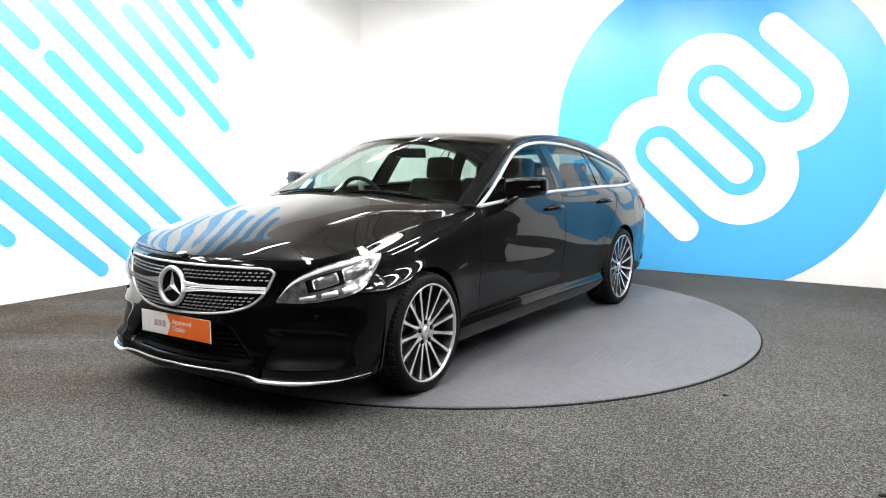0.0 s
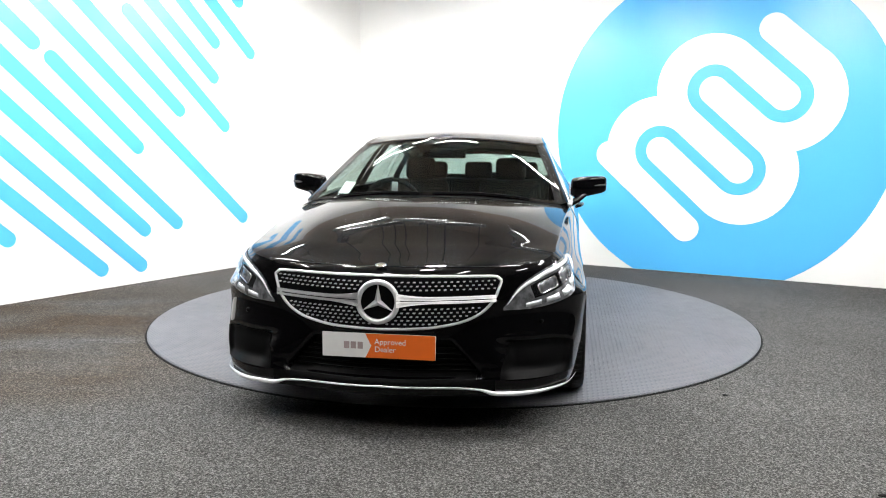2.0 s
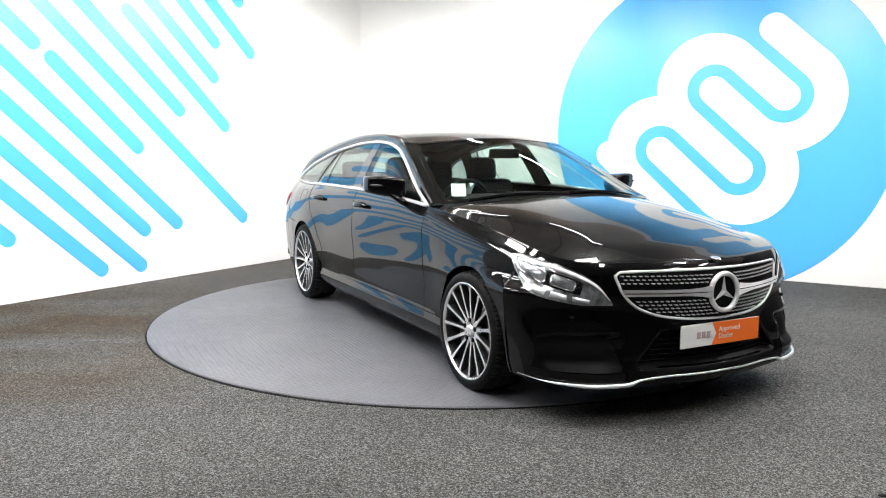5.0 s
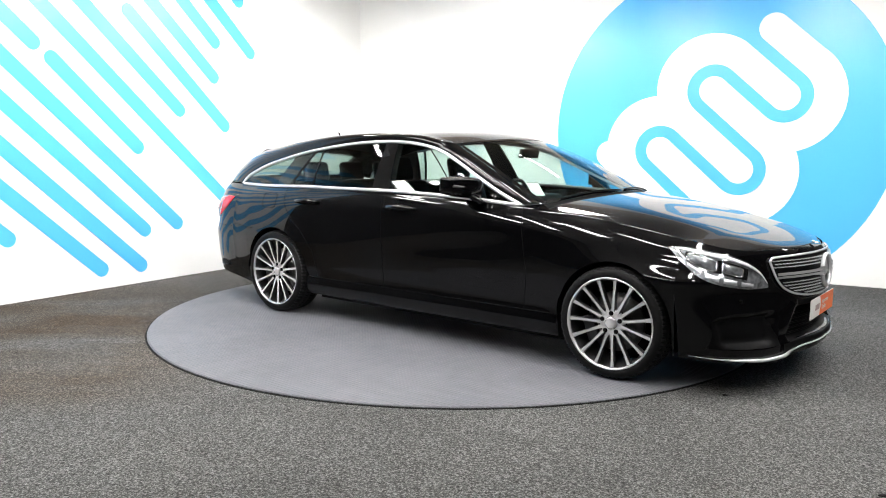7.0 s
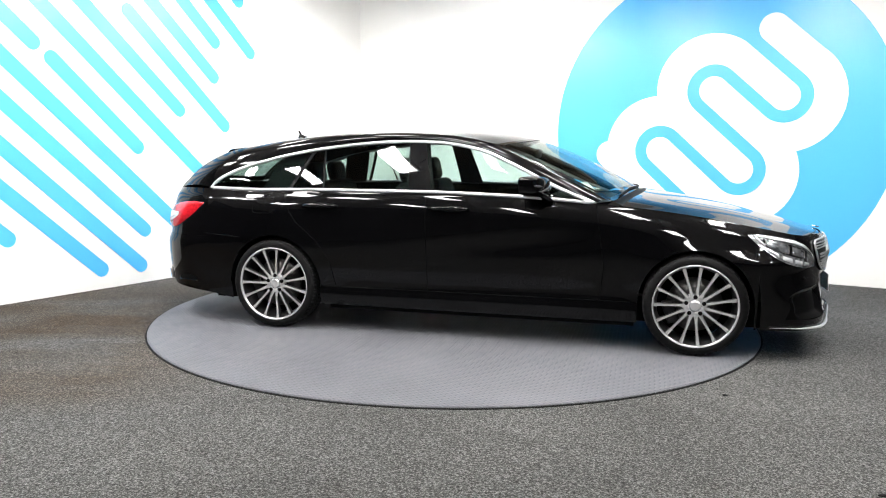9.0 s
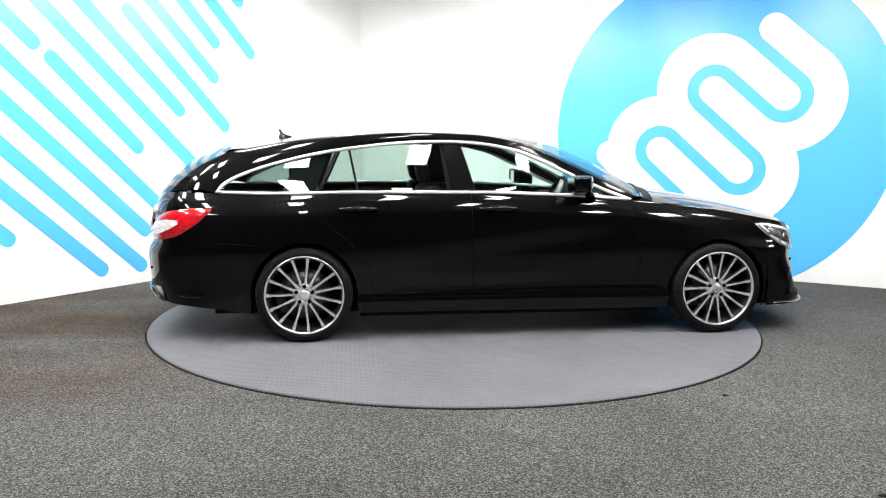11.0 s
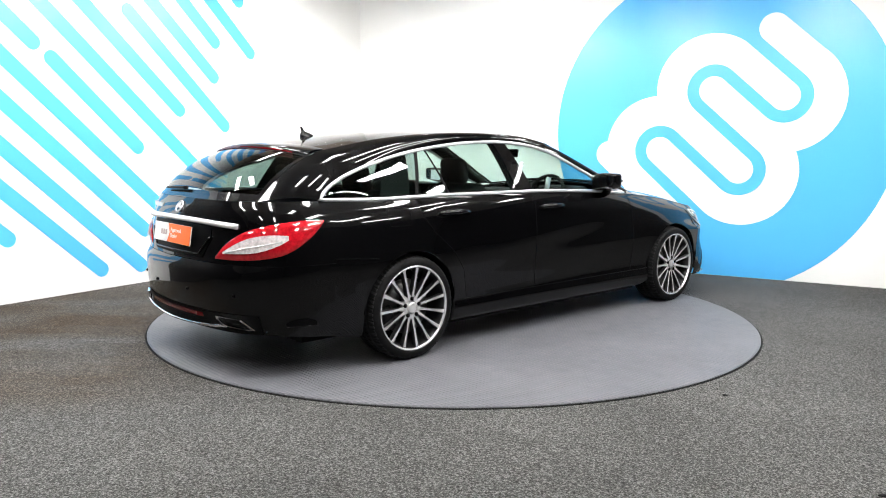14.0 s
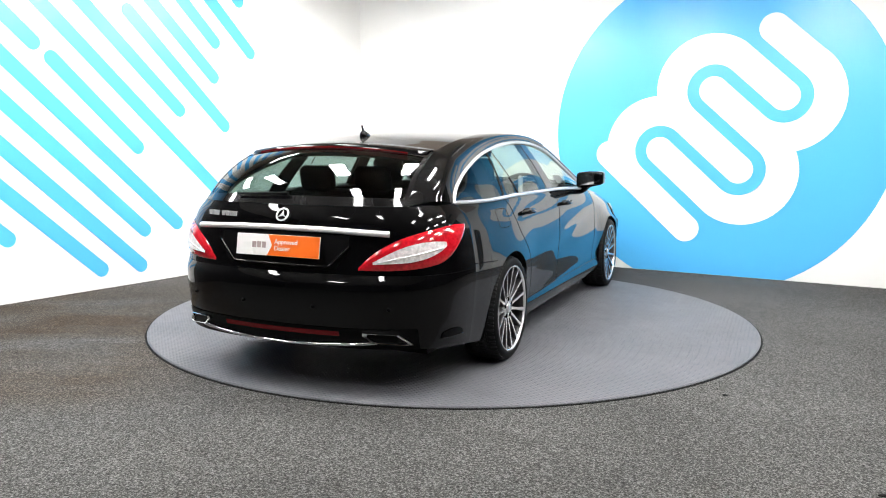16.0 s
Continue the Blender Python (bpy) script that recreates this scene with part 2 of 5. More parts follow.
    rows = [[bm.verts.new(on_right(v.x, v.y, d)) for v, d in ((l, 0.008), (l, 0.014), (g, 0.014), (g, 0.008))] for l, g in zip(left, right)]
    for a, b in zip(rows, rows[1:]):
        for j in range(3):
            bm.faces.new((a[j], a[j + 1], b[j + 1], b[j]))
    bmesh.ops.recalc_face_normals(bm, faces=bm.faces)
    part("ribbon_line", bm, M_BLUE, disc, smooth=False)


def build_lights():
    """Hooded strip lights hung under the roof, lit."""
    made = {}
    hang = 3.0
    spots = [(x, y, hang, 92, 0) for y in (3.5, 4.9) for x in (-3.6, -2.4, -1.2, 0.0, 1.2, 2.4, 3.6)]
    spots += [(-2.8, 1.5, hang, 92, 0), (3.2, 1.7, hang, 92, 0), (-1.0, 1.6, hang, 92, 0), (1.3, 1.6, hang, 92, 0), (-3.0, 5.3, hang, 57, 0), (4.9, 5.6, hang, -29, 0)]
    # tilted wall washers, their backs to the room
    spots += [(-0.9, 7.3, 2.82, 22, 32), (0.1, 7.3, 2.82, -8, 32), (1.3, 6.8, 2.82, -29, 32), (2.8, 6.1, 2.82, -29, 32), (-1.9, 6.5, 2.82, 57, 32),
              (-1.05, 7.75, 2.92, 50, 32), (-0.25, 7.75, 2.92, -22, 32)]
    for x, y, z, turn, tilt in spots:
        m = Matrix.Translation((x, y, z)) @ Matrix.Rotation(radians(turn), 4, "Z") @ Matrix.Rotation(radians(tilt), 4, "X")
        kind = "wall_washer" if tilt else "strip_light"
        if kind not in made:
            lamp = made[kind] = new(kind)
            bm = bmesh.new()
            for s in (-1, 1):
                add_box(bm, (-0.37, s * 0.12 - 0.008, -0.018), (0.37, s * 0.12 + 0.008, 0.06))
                add_box(bm, (s * 0.37 - 0.008, -0.128, -0.018), (s * 0.37 + 0.008, 0.128, 0.06))
            add_box(bm, (-0.378, -0.128, 0.06), (0.378, 0.128, 0.085))
            part("housing", bm, M_HOUSING, lamp, smooth=False)
            part("diffuser", box_bm((-0.35, -0.105, -0.02), (0.35, 0.105, 0.0)), M_TUBE, lamp, "lit white diffuser", smooth=False)
            upright = Matrix.Rotation(radians(-tilt), 4, "X")
            for s in (-1, 1):
                bm = box_bm((s * 0.3 - 0.006, -0.006, 0.02), (s * 0.3 + 0.006, 0.006, ROOM_H - z + 0.01), upright)
                part("hanger", bm, M_HOUSING, lamp, smooth=False)
            tagged(lamp, "grey hooded strip light hung from the roof, lit" if not tilt else "grey hooded light tilted towards the white walls, lit", "light", "lights under the roof")
            lamp.matrix_basis = m
        else:
            copy_thing(made[kind], m)


def build_scraps():
    """Two dark crumbs lying on the carpet."""
    for x, y, k in ((1.521, 4.012, 1.0), (1.687, 2.80, 1.3)):
        bm = bmesh.new()
        bmesh.ops.create_icosphere(bm, subdivisions=2, radius=1.0)
        for v in bm.verts:
            n = noise.noise(v.co * 2.1 + Vector((x, y, 0)))
            v.co = Vector((v.co.x * 0.016 * k, v.co.y * 0.010 * k, v.co.z * 0.004)) * (1 + 0.5 * n)
        ob = tagged(mesh_object("rubber_crumb", bm, M_RUBBER_EDGE, smooth=True), "small black rubber crumb lying on the carpet", "debris", "crumbs on the carpet")
        ob.location = (x, y, ZF + 0.002)


def build_table():
    n = 128
    bm = bmesh.new()
    prof = [(0.0, 0.0), (TABLE_R - 0.01, 0.0), (TABLE_R, -0.004), (TABLE_R, ZF - 0.03)]
    centre = bm.verts.new((0, 0, 0))
    rings = [[bm.verts.new((r * math.cos(2 * math.pi * i / n), r * math.sin(2 * math.pi * i / n), z)) for i in range(n)] for r, z in prof[1:]]
    for i in range(n):
        j = (i + 1) % n
        bm.faces.new((centre, rings[0][i], rings[0][j]))
        for a, b in zip(rings, rings[1:]):
            bm.faces.new((a[i], b[i], b[j], a[j]))
    table = tagged(new("turntable"), "round grey steel turntable with fine raised tread, scuffed", "turntable")
    part("deck", bm, M_TABLE, table, smooth=False)
    bm = bmesh.new()
    a = [[bm.verts.new((r * math.cos(2 * math.pi * i / n), r * math.sin(2 * math.pi * i / n), z)) for i in range(n)] for r, z in
         ((TABLE_R + 0.001, -0.007), (TABLE_R + 0.012, ZF + 0.003), (TABLE_R + 0.016, ZF - 0.01))]
    for i in range(n):
        j = (i + 1) % n
        for p, q in zip(a, a[1:]):
            bm.faces.new((p[i], q[i], q[j], p[j]))
    part("edge_strip", bm, M_RUBBER_EDGE, table, "thin black rim", smooth=False)
    table.location = (HUB[0], HUB[1], 0)
    return table


# ---- car materials ----
def gloss_black(name):
    m, nt, b = nodes_of(name)
    v = coords(nt)
    n = noise_tex(nt, v, 900, 2)
    nt.links.new(ramp(nt, n, [(0.4, (0.0008, 0.0008, 0.0010)), (0.75, (0.0022, 0.0022, 0.0028))]), b.inputs["Base Color"])
    b.inputs["Roughness"].default_value = 0.3
    b.inputs["Specular IOR Level"].default_value = 0.03
    b.inputs["Coat Weight"].default_value, b.inputs["Coat Roughness"].default_value, b.inputs["Coat IOR"].default_value = 1.0, 0.012, 1.355
    film = noise_tex(nt, v, 3.2, 4)
    nt.links.new(ramp(nt, film, [(0.35, grey(0.008)), (0.75, grey(0.035))]), b.inputs["Coat Roughness"])
    return m


def clear_pane(name, tint, ior=1.5):
    m = bpy.data.materials.new(name)
    m.use_nodes = True
    nt = m.node_tree
    nt.nodes.clear()
    out, mix = nt.nodes.new("ShaderNodeOutputMaterial"), nt.nodes.new("ShaderNodeMixShader")
    see, shine, lw = nt.nodes.new("ShaderNodeBsdfTransparent"), nt.nodes.new("ShaderNodeBsdfGlossy"), nt.nodes.new("ShaderNodeLayerWeight")
    see.inputs[0].default_value = (*tint, 1)
    shine.inputs["Roughness"].default_value = 0.004
    lw.inputs["Blend"].default_value = 0.5
    f0 = ((ior - 1) / (ior + 1)) ** 2 * 1.1
    gloss = math_node(nt, "MULTIPLY_ADD", math_node(nt, "POWER", lw.outputs["Facing"], 5.0), 1 - f0, f0)
    nt.links.new(gloss, mix.inputs[0])
    nt.links.new(see.outputs[0], mix.inputs[1])
    nt.links.new(shine.outputs[0], mix.inputs[2])
    nt.links.new(mix.outputs[0], out.inputs[0])
    return m


M_PAINT = gloss_black("black_lacquer")
M_GLASS = clear_pane("tinted_glass", (0.68, 0.79, 0.75))
M_GLASS_REAR = clear_pane("dark_tinted_glass", (0.60, 0.71, 0.67), 1.6)
M_GLASS_BACK = clear_pane("dark_rear_glass", (0.38, 0.48, 0.45), 1.6)
M_LENS = clear_pane("clear_lens", (0.93, 0.94, 0.95))
M_CHROME = plain("chrome", (0.86, 0.87, 0.88), 0.09, 1.0, vary=0.04)
M_SILVER = plain("silver_trim", (0.80, 0.81, 0.82), 0.25, 0.55, vary=0.05)
M_BAR = plain("pale_silver_bar", (0.86, 0.86, 0.87), 0.22, 0.35, vary=0.04)
M_ALLOY = plain("machined_alloy", (0.82, 0.82, 0.83), 0.27, 0.7, vary=0.12)
M_ALLOY_DARK = plain("grey_alloy_flank", (0.045, 0.045, 0.047), 0.4, 0.6)
M_TYRE = plain("tyre_rubber", (0.006, 0.006, 0.0064), 0.65, spec=0.14, vary=0.4, scale=60)
M_TREAD = plain("tread_rubber", (0.017, 0.017, 0.018), 0.7, spec=0.2, vary=0.3, scale=60)
M_BLACK = plain("black_plastic", (0.003, 0.003, 0.0033), 0.45, spec=0.06, vary=0.3, scale=90)
M_SOFT = plain("dark_leather", (0.008, 0.008, 0.009), 0.55, spec=0.15, vary=0.35, scale=70)
M_DISC = plain("brake_steel", (0.13, 0.128, 0.125), 0.4, 1.0)
M_LAMP_BED = plain("lamp_reflector", (0.48, 0.49, 0.51), 0.2, 0.65, vary=0.75, scale=30)
M_LED = plain("frosted_light_guide", (0.88, 0.89, 0.9), 0.25, 0.0, 0.6)
M_PLATE_W = plain("white_plate", (0.80, 0.79, 0.78), 0.3, vary=0.03)
M_PLATE_O = plain("orange_plate", (0.88, 0.16, 0.018), 0.3, vary=0.03)
M_PRINT_G = plain("plate_grey_print", (0.42, 0.33, 0.33), 0.4)
M_CARD = plain("white_card", (0.8, 0.8, 0.78), 0.6)


def red_lens():
    m, nt, b = nodes_of("red_lamp_lens")
    v = coords(nt, (1, 1, 1))
    n = noise_tex(nt, v, 60, 2)
    nt.links.new(ramp(nt, n, [(0.3, (0.36, 0.004, 0.010)), (0.7, (0.60, 0.010, 0.020))]), b.inputs["Base Color"])
    b.inputs["Roughness"].default_value = 0.12
    b.inputs["Coat Weight"].default_value = 1.0
    return m


M_RED = red_lens()
M_TAIL_CLEAR = plain("cut_clear_lens", (0.80, 0.74, 0.74), 0.3, vary=0.45, scale=55)
M_RED_DARK = plain("dark_red_lens", (0.12, 0.002, 0.004), 0.25, coat=0.3, spec=0.2)


# ---- smooth curves ----
def pchip(xs, ys):
    xs, ys = np.array(xs, float), np.array(ys, float)
    if xs[0] > xs[-1]:
        xs, ys = xs[::-1], ys[::-1]
    h, d = np.diff(xs), np.diff(ys) / np.diff(xs)
    m = np.zeros(len(xs))
    for i in range(1, len(xs) - 1):
        if d[i - 1] * d[i] > 0:
            w1, w2 = 2 * h[i] + h[i - 1], h[i] + 2 * h[i - 1]
            m[i] = (w1 + w2) / (w1 / d[i - 1] + w2 / d[i])
    m[0], m[-1] = d[0], d[-1]

    def f(x):
        x = min(max(x, xs[0]), xs[-1])
        i = min(max(int(np.searchsorted(xs, x)) - 1, 0), len(h) - 1)
        t = (x - xs[i]) / h[i]
        return float((1 + 2 * t) * (1 - t) ** 2 * ys[i] + t * (1 - t) ** 2 * h[i] * m[i] + t * t * (3 - 2 * t) * ys[i + 1] + t * t * (t - 1) * h[i] * m[i + 1])
    return f


def flow(points, n=80):
    """Catmull-Rom line through the points; returns c(t), even along its length."""
    P = [Vector(p) for p in points]
    P = [P[0] * 2 - P[1]] + P + [P[-1] * 2 - P[-2]]
    dense = []
    for i in range(1, len(P) - 2):
        for k in range(24):
            t = k / 24
            a, b, c, d = P[i - 1:i + 3]
            dense.append(0.5 * ((2 * b) + (c - a) * t + (2 * a - 5 * b + 4 * c - d) * t * t + (3 * b - a - 3 * c + d) * t ** 3))
    dense.append(P[-2])
    s = [0.0]
    for a, b in zip(dense, dense[1:]):
        s.append(s[-1] + (b - a).length)
    total = s[-1]

    def c(t):
        x = min(max(t, 0.0), 1.0) * total
        i = min(max(int(np.searchsorted(s, x)) - 1, 0), len(dense) - 2)
        f = (x - s[i]) / max(s[i + 1] - s[i], 1e-9)
        return dense[i].lerp(dense[i + 1], f)
    return c


def coons(c0, c1, d0, d1):
    """Patch from its edges: c0(v), c1(v) at u = 0, 1 and d0(u), d1(u) at v = 0, 1."""
    def f(u, v):
        ruled = c0(v) * (1 - u) + c1(v) * u + d0(u) * (1 - v) + d1(u) * v
        return ruled - (c0(0) * (1 - u) * (1 - v) + c0(1) * (1 - u) * v + c1(0) * u * (1 - v) + c1(1) * u * v)
    return f


def patch(f, nu, nv, us=None, vs=None):
    bm = bmesh.new()
    us = us or [i / nu for i in range(nu + 1)]
    vs = vs or [j / nv for j in range(nv + 1)]
    g = [[bm.verts.new(f(u, v)) for v in vs] for u in us]
    for a, b in zip(g, g[1:]):
        for j in range(len(vs) - 1):
            bm.faces.new((a[j], a[j + 1], b[j + 1], b[j]))
    return bm


def tube(bm, pts, r, n=8, closed=False, flat=1.0, up=Vector((0, 0, 1))):
    """A rod of radius r along the points; flat thins it along up."""
    rings = []
    m = len(pts)
    for i, p in enumerate(pts):
        a = pts[(i - 1) % m] if closed else pts[max(i - 1, 0)]
        b = pts[(i + 1) % m] if closed else pts[min(i + 1, m - 1)]
        t = (b - a).normalized()
        side = t.cross(up)
        side = side.normalized() if side.length > 1e-4 else Vector((1, 0, 0))
        w = side.cross(t)
        rr = r(i / (m - 1)) if callable(r) else r
        rings.append([bm.verts.new(p + side * rr * math.cos(2 * math.pi * k / n) + w * rr * flat * math.sin(2 * math.pi * k / n)) for k in range(n)])
    pairs = list(zip(rings, rings[1:])) + ([(rings[-1], rings[0])] if closed else [])
    for a, b in pairs:
        for k in range(n):
            bm.faces.new((a[k], a[(k + 1) % n], b[(k + 1) % n], b[k]))
    if not closed:
        bm.faces.new(rings[0][::-1])
        bm.faces.new(rings[-1])


def lathe(bm, prof, n=64, axis_y=True, closed=False):
    """Turns a (radius, depth) outline round the y axis."""
    rings = [[bm.verts.new((r * math.cos(2 * math.pi * i / n), d, r * math.sin(2 * math.pi * i / n))) for i in range(n)] for r, d in prof]
    pairs = list(zip(rings, rings[1:])) + ([(rings[-1], rings[0])] if closed else [])
    for a, b in pairs:
        for i in range(n):
            bm.faces.new((a[i], a[(i + 1) % n], b[(i + 1) % n], b[i]))
    return rings


# ---- body shape: x forward, y to the car's left, half the body for y > 0 ----
AXLES, WHEEL_Z, ARCH_R = (-1.472, 1.433), 0.322, 0.354
XF, XR = 1.80, -2.03
BELT_Z = pchip((-2.03, -1.68, -1.1, -0.38, 0.21, 0.78, 0.95, 1.2, 1.5, 1.8), (0.996, 0.990, 1.000, 1.000, 0.985, 0.950, 0.936, 0.910, 0.868, 0.815))
BELT_Y = pchip((-2.03, -1.68, -1.1, -0.38, 0.21, 0.78, 0.95, 1.2, 1.5, 1.8), (0.772, 0.818, 0.848, 0.858, 0.856, 0.845, 0.832, 0.812, 0.795, 0.775))
CREASE_Y = pchip((-2.03, -1.8, -1.4, -0.8, 0.0, 0.8, 1.2, 1.5, 1.8), (0.868, 0.892, 0.912, 0.905, 0.906, 0.903, 0.900, 0.893, 0.875))
MID_Y = pchip((-2.03, -1.8, -1.4, -0.9, -0.3, 0.3, 0.9, 1.2, 1.45, 1.8), (0.905, 0.925, 0.940, 0.918, 0.912, 0.908, 0.908, 0.925, 0.938, 0.930))
LOW_Z = 0.185


def side_profile(x):
    zt, yt, yc, ym = BELT_Z(x), BELT_Y(x), CREASE_Y(x), MID_Y(x)
    zc = zt - 0.15
    zs = (0.17, 0.20, 0.265, 0.318, 0.35, 0.48, 0.60, zc, zt - 0.06, zt)
    k = min(1.0, max(0.0, (1.45 - abs(x)) / 0.3))             # sill flare between the wheels only
    low = [a * k + b * (1 - k) for a, b in zip((0.845, 0.888, 0.906, 0.894, 0.890 + (ym - 0.91) * 0.6), (ym - 0.062, ym - 0.050, ym - 0.034, ym - 0.026, ym - 0.022))]
    ys = (*low, ym - 0.010, ym, yc, yt + (yc - yt) * 0.58, yt)
    base = pchip(zs, ys)
    if abs(x) > 1.05:
        return base
    # hollow under the falling feature line of the doors
    fade, zl = (1 - (x / 1.05) ** 2) ** 1.5, 0.615 + 0.13 * x
    return lambda z: base(z) + fade * (0.003 * math.exp(-((z - zl - 0.11) / 0.06) ** 2) - 0.007 * math.exp(-((z - zl) / 0.085) ** 2))


PROF_F, PROF_R = side_profile(XF), side_profile(XR)
NOSE = flow([(1.80, 0.930, 0), (1.88, 0.905, 0), (1.97, 0.845, 0), (2.06, 0.745, 0), (2.135, 0.62, 0), (2.195, 0.49, 0), (2.25, 0.365, 0), (2.292, 0.24, 0), (2.318, 0.12, 0),
             (2.326, 0, 0), (2.318, -0.12, 0), (2.292, -0.24, 0), (2.25, -0.365, 0), (2.195, -0.49, 0), (2.135, -0.62, 0), (2.06, -0.745, 0), (1.97, -0.845, 0), (1.88, -0.905, 0), (1.80, -0.930, 0)])
TAIL = flow([(-2.03, 0.905, 0), (-2.15, 0.890, 0), (-2.28, 0.858, 0), (-2.40, 0.790, 0), (-2.50, 0.66, 0), (-2.566, 0.48, 0), (-2.605, 0.25, 0), (-2.62, 0.0, 0),
             (-2.605, -0.25, 0), (-2.566, -0.48, 0), (-2.50, -0.66, 0), (-2.40, -0.790, 0), (-2.28, -0.858, 0), (-2.15, -0.890, 0), (-2.03, -0.905, 0)])
NOSE_SX = pchip((0.17, 0.20, 0.25, 0.31, 0.45, 0.6, 0.69, 0.735, 0.78, 0.83), (0.985, 1.035, 1.035, 0.985, 0.985, 1.0, 0.985, 0.950, 0.885, 0.85))
TAIL_SX = pchip((0.19, 0.25, 0.33, 0.40, 0.52, 0.575, 0.605, 0.632, 0.655, 0.68, 0.76, 0.87, 0.93, 1.0), (0.80, 0.91, 0.955, 0.985, 1.0, 0.999, 0.988, 0.962, 0.940, 0.934, 0.918, 0.885, 0.86, 0.805))
NOSE_TOP = pchip((1.80, 1.9, 2.05, 2.15, 2.25, 2.33), (0.815, 0.800, 0.772, 0.757, 0.752, 0.750))


LOW_CORNER = pchip((0, 0.3, 0.525, 0.75, 0.875, 0.915, 0.94), (0, 0.018, 0.065, 0.098, 0.10, 0.05, 0))


def ease(a, b, x):
    t = min(1.0, max(0.0, (x - a) / (b - a)))
    return t * t * (3 - 2 * t)


def intake_depth(y, z):
    """How far the bumper is let in: a trapezoid mouth under the plate and an outer intake at each corner."""
    y = abs(y)
    half = 0.455 - 0.95 * max(0.0, z - 0.285)
    mouth = ease(0.255, 0.282, z) * (1 - ease(0.425, 0.440, z)) * (1 - ease(half - 0.014, half + 0.014, y))
    inner = 0.545 + 0.10 * (z - 0.27) + 0.55 * max(0.0, 0.33 - z) - 0.75 * max(0.0, z - 0.36)
    top = 0.425 - 0.25 * max(0.0, y - 0.78)
    side = ease(0.250, 0.300, z) * (1 - ease(top - 0.030, top + 0.020, z)) * ease(inner - 0.020, inner + 0.060, y) * (1 - ease(0.84, 0.892, y))
    return 0.045 * mouth + 0.038 * side


def nose_at(t, z, out=0.0):
    p = NOSE(t)
    g = (p.y / 0.93) ** 2
    w = 1 + (PROF_F(z) / 0.930 - 1) * g
    square = 1 - ease(0.30, 0.56, z)
    q = Vector((1.80 + (p.x - 1.80) * NOSE_SX(z) + LOW_CORNER(abs(p.y)) * square - intake_depth(p.y, z), p.y * w, z))
    if out:
        a, b = NOSE(max(t - 0.01, 0)), NOSE(min(t + 0.01, 1))
        n = Vector((b.y - a.y, a.x - b.x, 0)).normalized()
        q = q - n * out if n.x < 0 else q + n * out
    return q


def tail_at(t, z, out=0.0):
    p = TAIL(t)
    g = min(1.0, (abs(p.y) / 0.905) ** 1.2)
    w = 1 + (PROF_R(z) / 0.905 - 1) * g
    q = Vector((XR + (p.x - XR) * TAIL_SX(z), p.y * w, z))
    if out:
        a, b = TAIL(max(t - 0.01, 0)), TAIL(min(t + 0.01, 1))
        n = Vector((b.y - a.y, a.x - b.x, 0)).normalized()
        q = q - n * out if n.x > 0 else q + n * out
    return q


def t_for_y(ring, y, z):
    """Where the ring passes the given y at height z."""
    lo, hi = 0.0, 1.0
    for _ in range(30):
        mid = (lo + hi) / 2
        if ring(mid, z).y > y:
            lo = mid
        else:
            hi = mid
    return (lo + hi) / 2


def nose_xz(y, z, out=0.0):
    return nose_at(t_for_y(nose_at, y, z), z, out)


def tail_yz(y, z, out=0.0):
    return tail_at(t_for_y(tail_at, y, z), z, out)


def nose_top(t):
    return nose_at(t, NOSE_TOP(NOSE(t).x))


TAIL_TOP_Z = 0.996
T_GATE = 0.19                                    # where the tailgate glass meets the shoulder
DLO = flow([(0.79, 0.842, 0.952), (0.60, 0.806, 1.022), (0.38, 0.758, 1.122), (0.20, 0.716, 1.208), (0.02, 0.680, 1.282), (-0.20, 0.652, 1.328), (-0.42, 0.640, 1.345),
            (-0.63, 0.636, 1.344), (-0.85, 0.637, 1.332), (-1.06, 0.644, 1.309), (-1.29, 0.660, 1.276), (-1.51, 0.682, 1.230), (-1.75, 0.715, 1.166), (-1.91, 0.740, 1.104), (-2.00, 0.758, 1.052), (-2.045, 0.772, 1.000)])
GATE_CORNER = tail_at(T_GATE, TAIL_TOP_Z)
WS_BASE, WS_TOP = (0.90, 0.786, 0.964), (0.10, 0.612, 1.332)
ROOF_REAR = (-1.955, 0.605, 1.276)
WS_EDGE = flow([WS_BASE, (0.68, 0.752, 1.066), (0.46, 0.704, 1.168), (0.27, 0.658, 1.256), WS_TOP])
ROOF_EDGE = flow([WS_TOP, (-0.08, 0.586, 1.374), (-0.3, 0.574, 1.400), (-0.7, 0.568, 1.411), (-1.1, 0.568, 1.396), (-1.5, 0.576, 1.354), (-1.75, 0.588, 1.312), ROOF_REAR])
GATE_EDGE = flow([ROOF_REAR] + [tuple(Vector(ROOF_REAR).lerp(GATE_CORNER, k) + Vector((-0.03, 0.006, 0.02)) * math.sin(math.pi * k)) for k in (0.33, 0.67)] + [tuple(GATE_CORNER)])


def mirror_y(c, s):
    return lambda t: Vector((c(t).x, c(t).y * s, c(t).z))


def across(a, mid):
    """A bow from the left point a through mid to a's mirror image."""
    return flow([a, (a[0] * 0.35 + mid[0] * 0.65, a[1] * 0.55, a[2] * 0.33 + mid[2] * 0.67), mid, (a[0] * 0.35 + mid[0] * 0.65, -a[1] * 0.55, a[2] * 0.33 + mid[2] * 0.67), (a[0], -a[1], a[2])])


COWL = across(WS_BASE, (1.05, 0, 1.018))
ROOF_FRONT = across(WS_TOP, (0.28, 0, 1.374))
ROOF_BACK = across(ROOF_REAR, (-2.035, 0, 1.322))


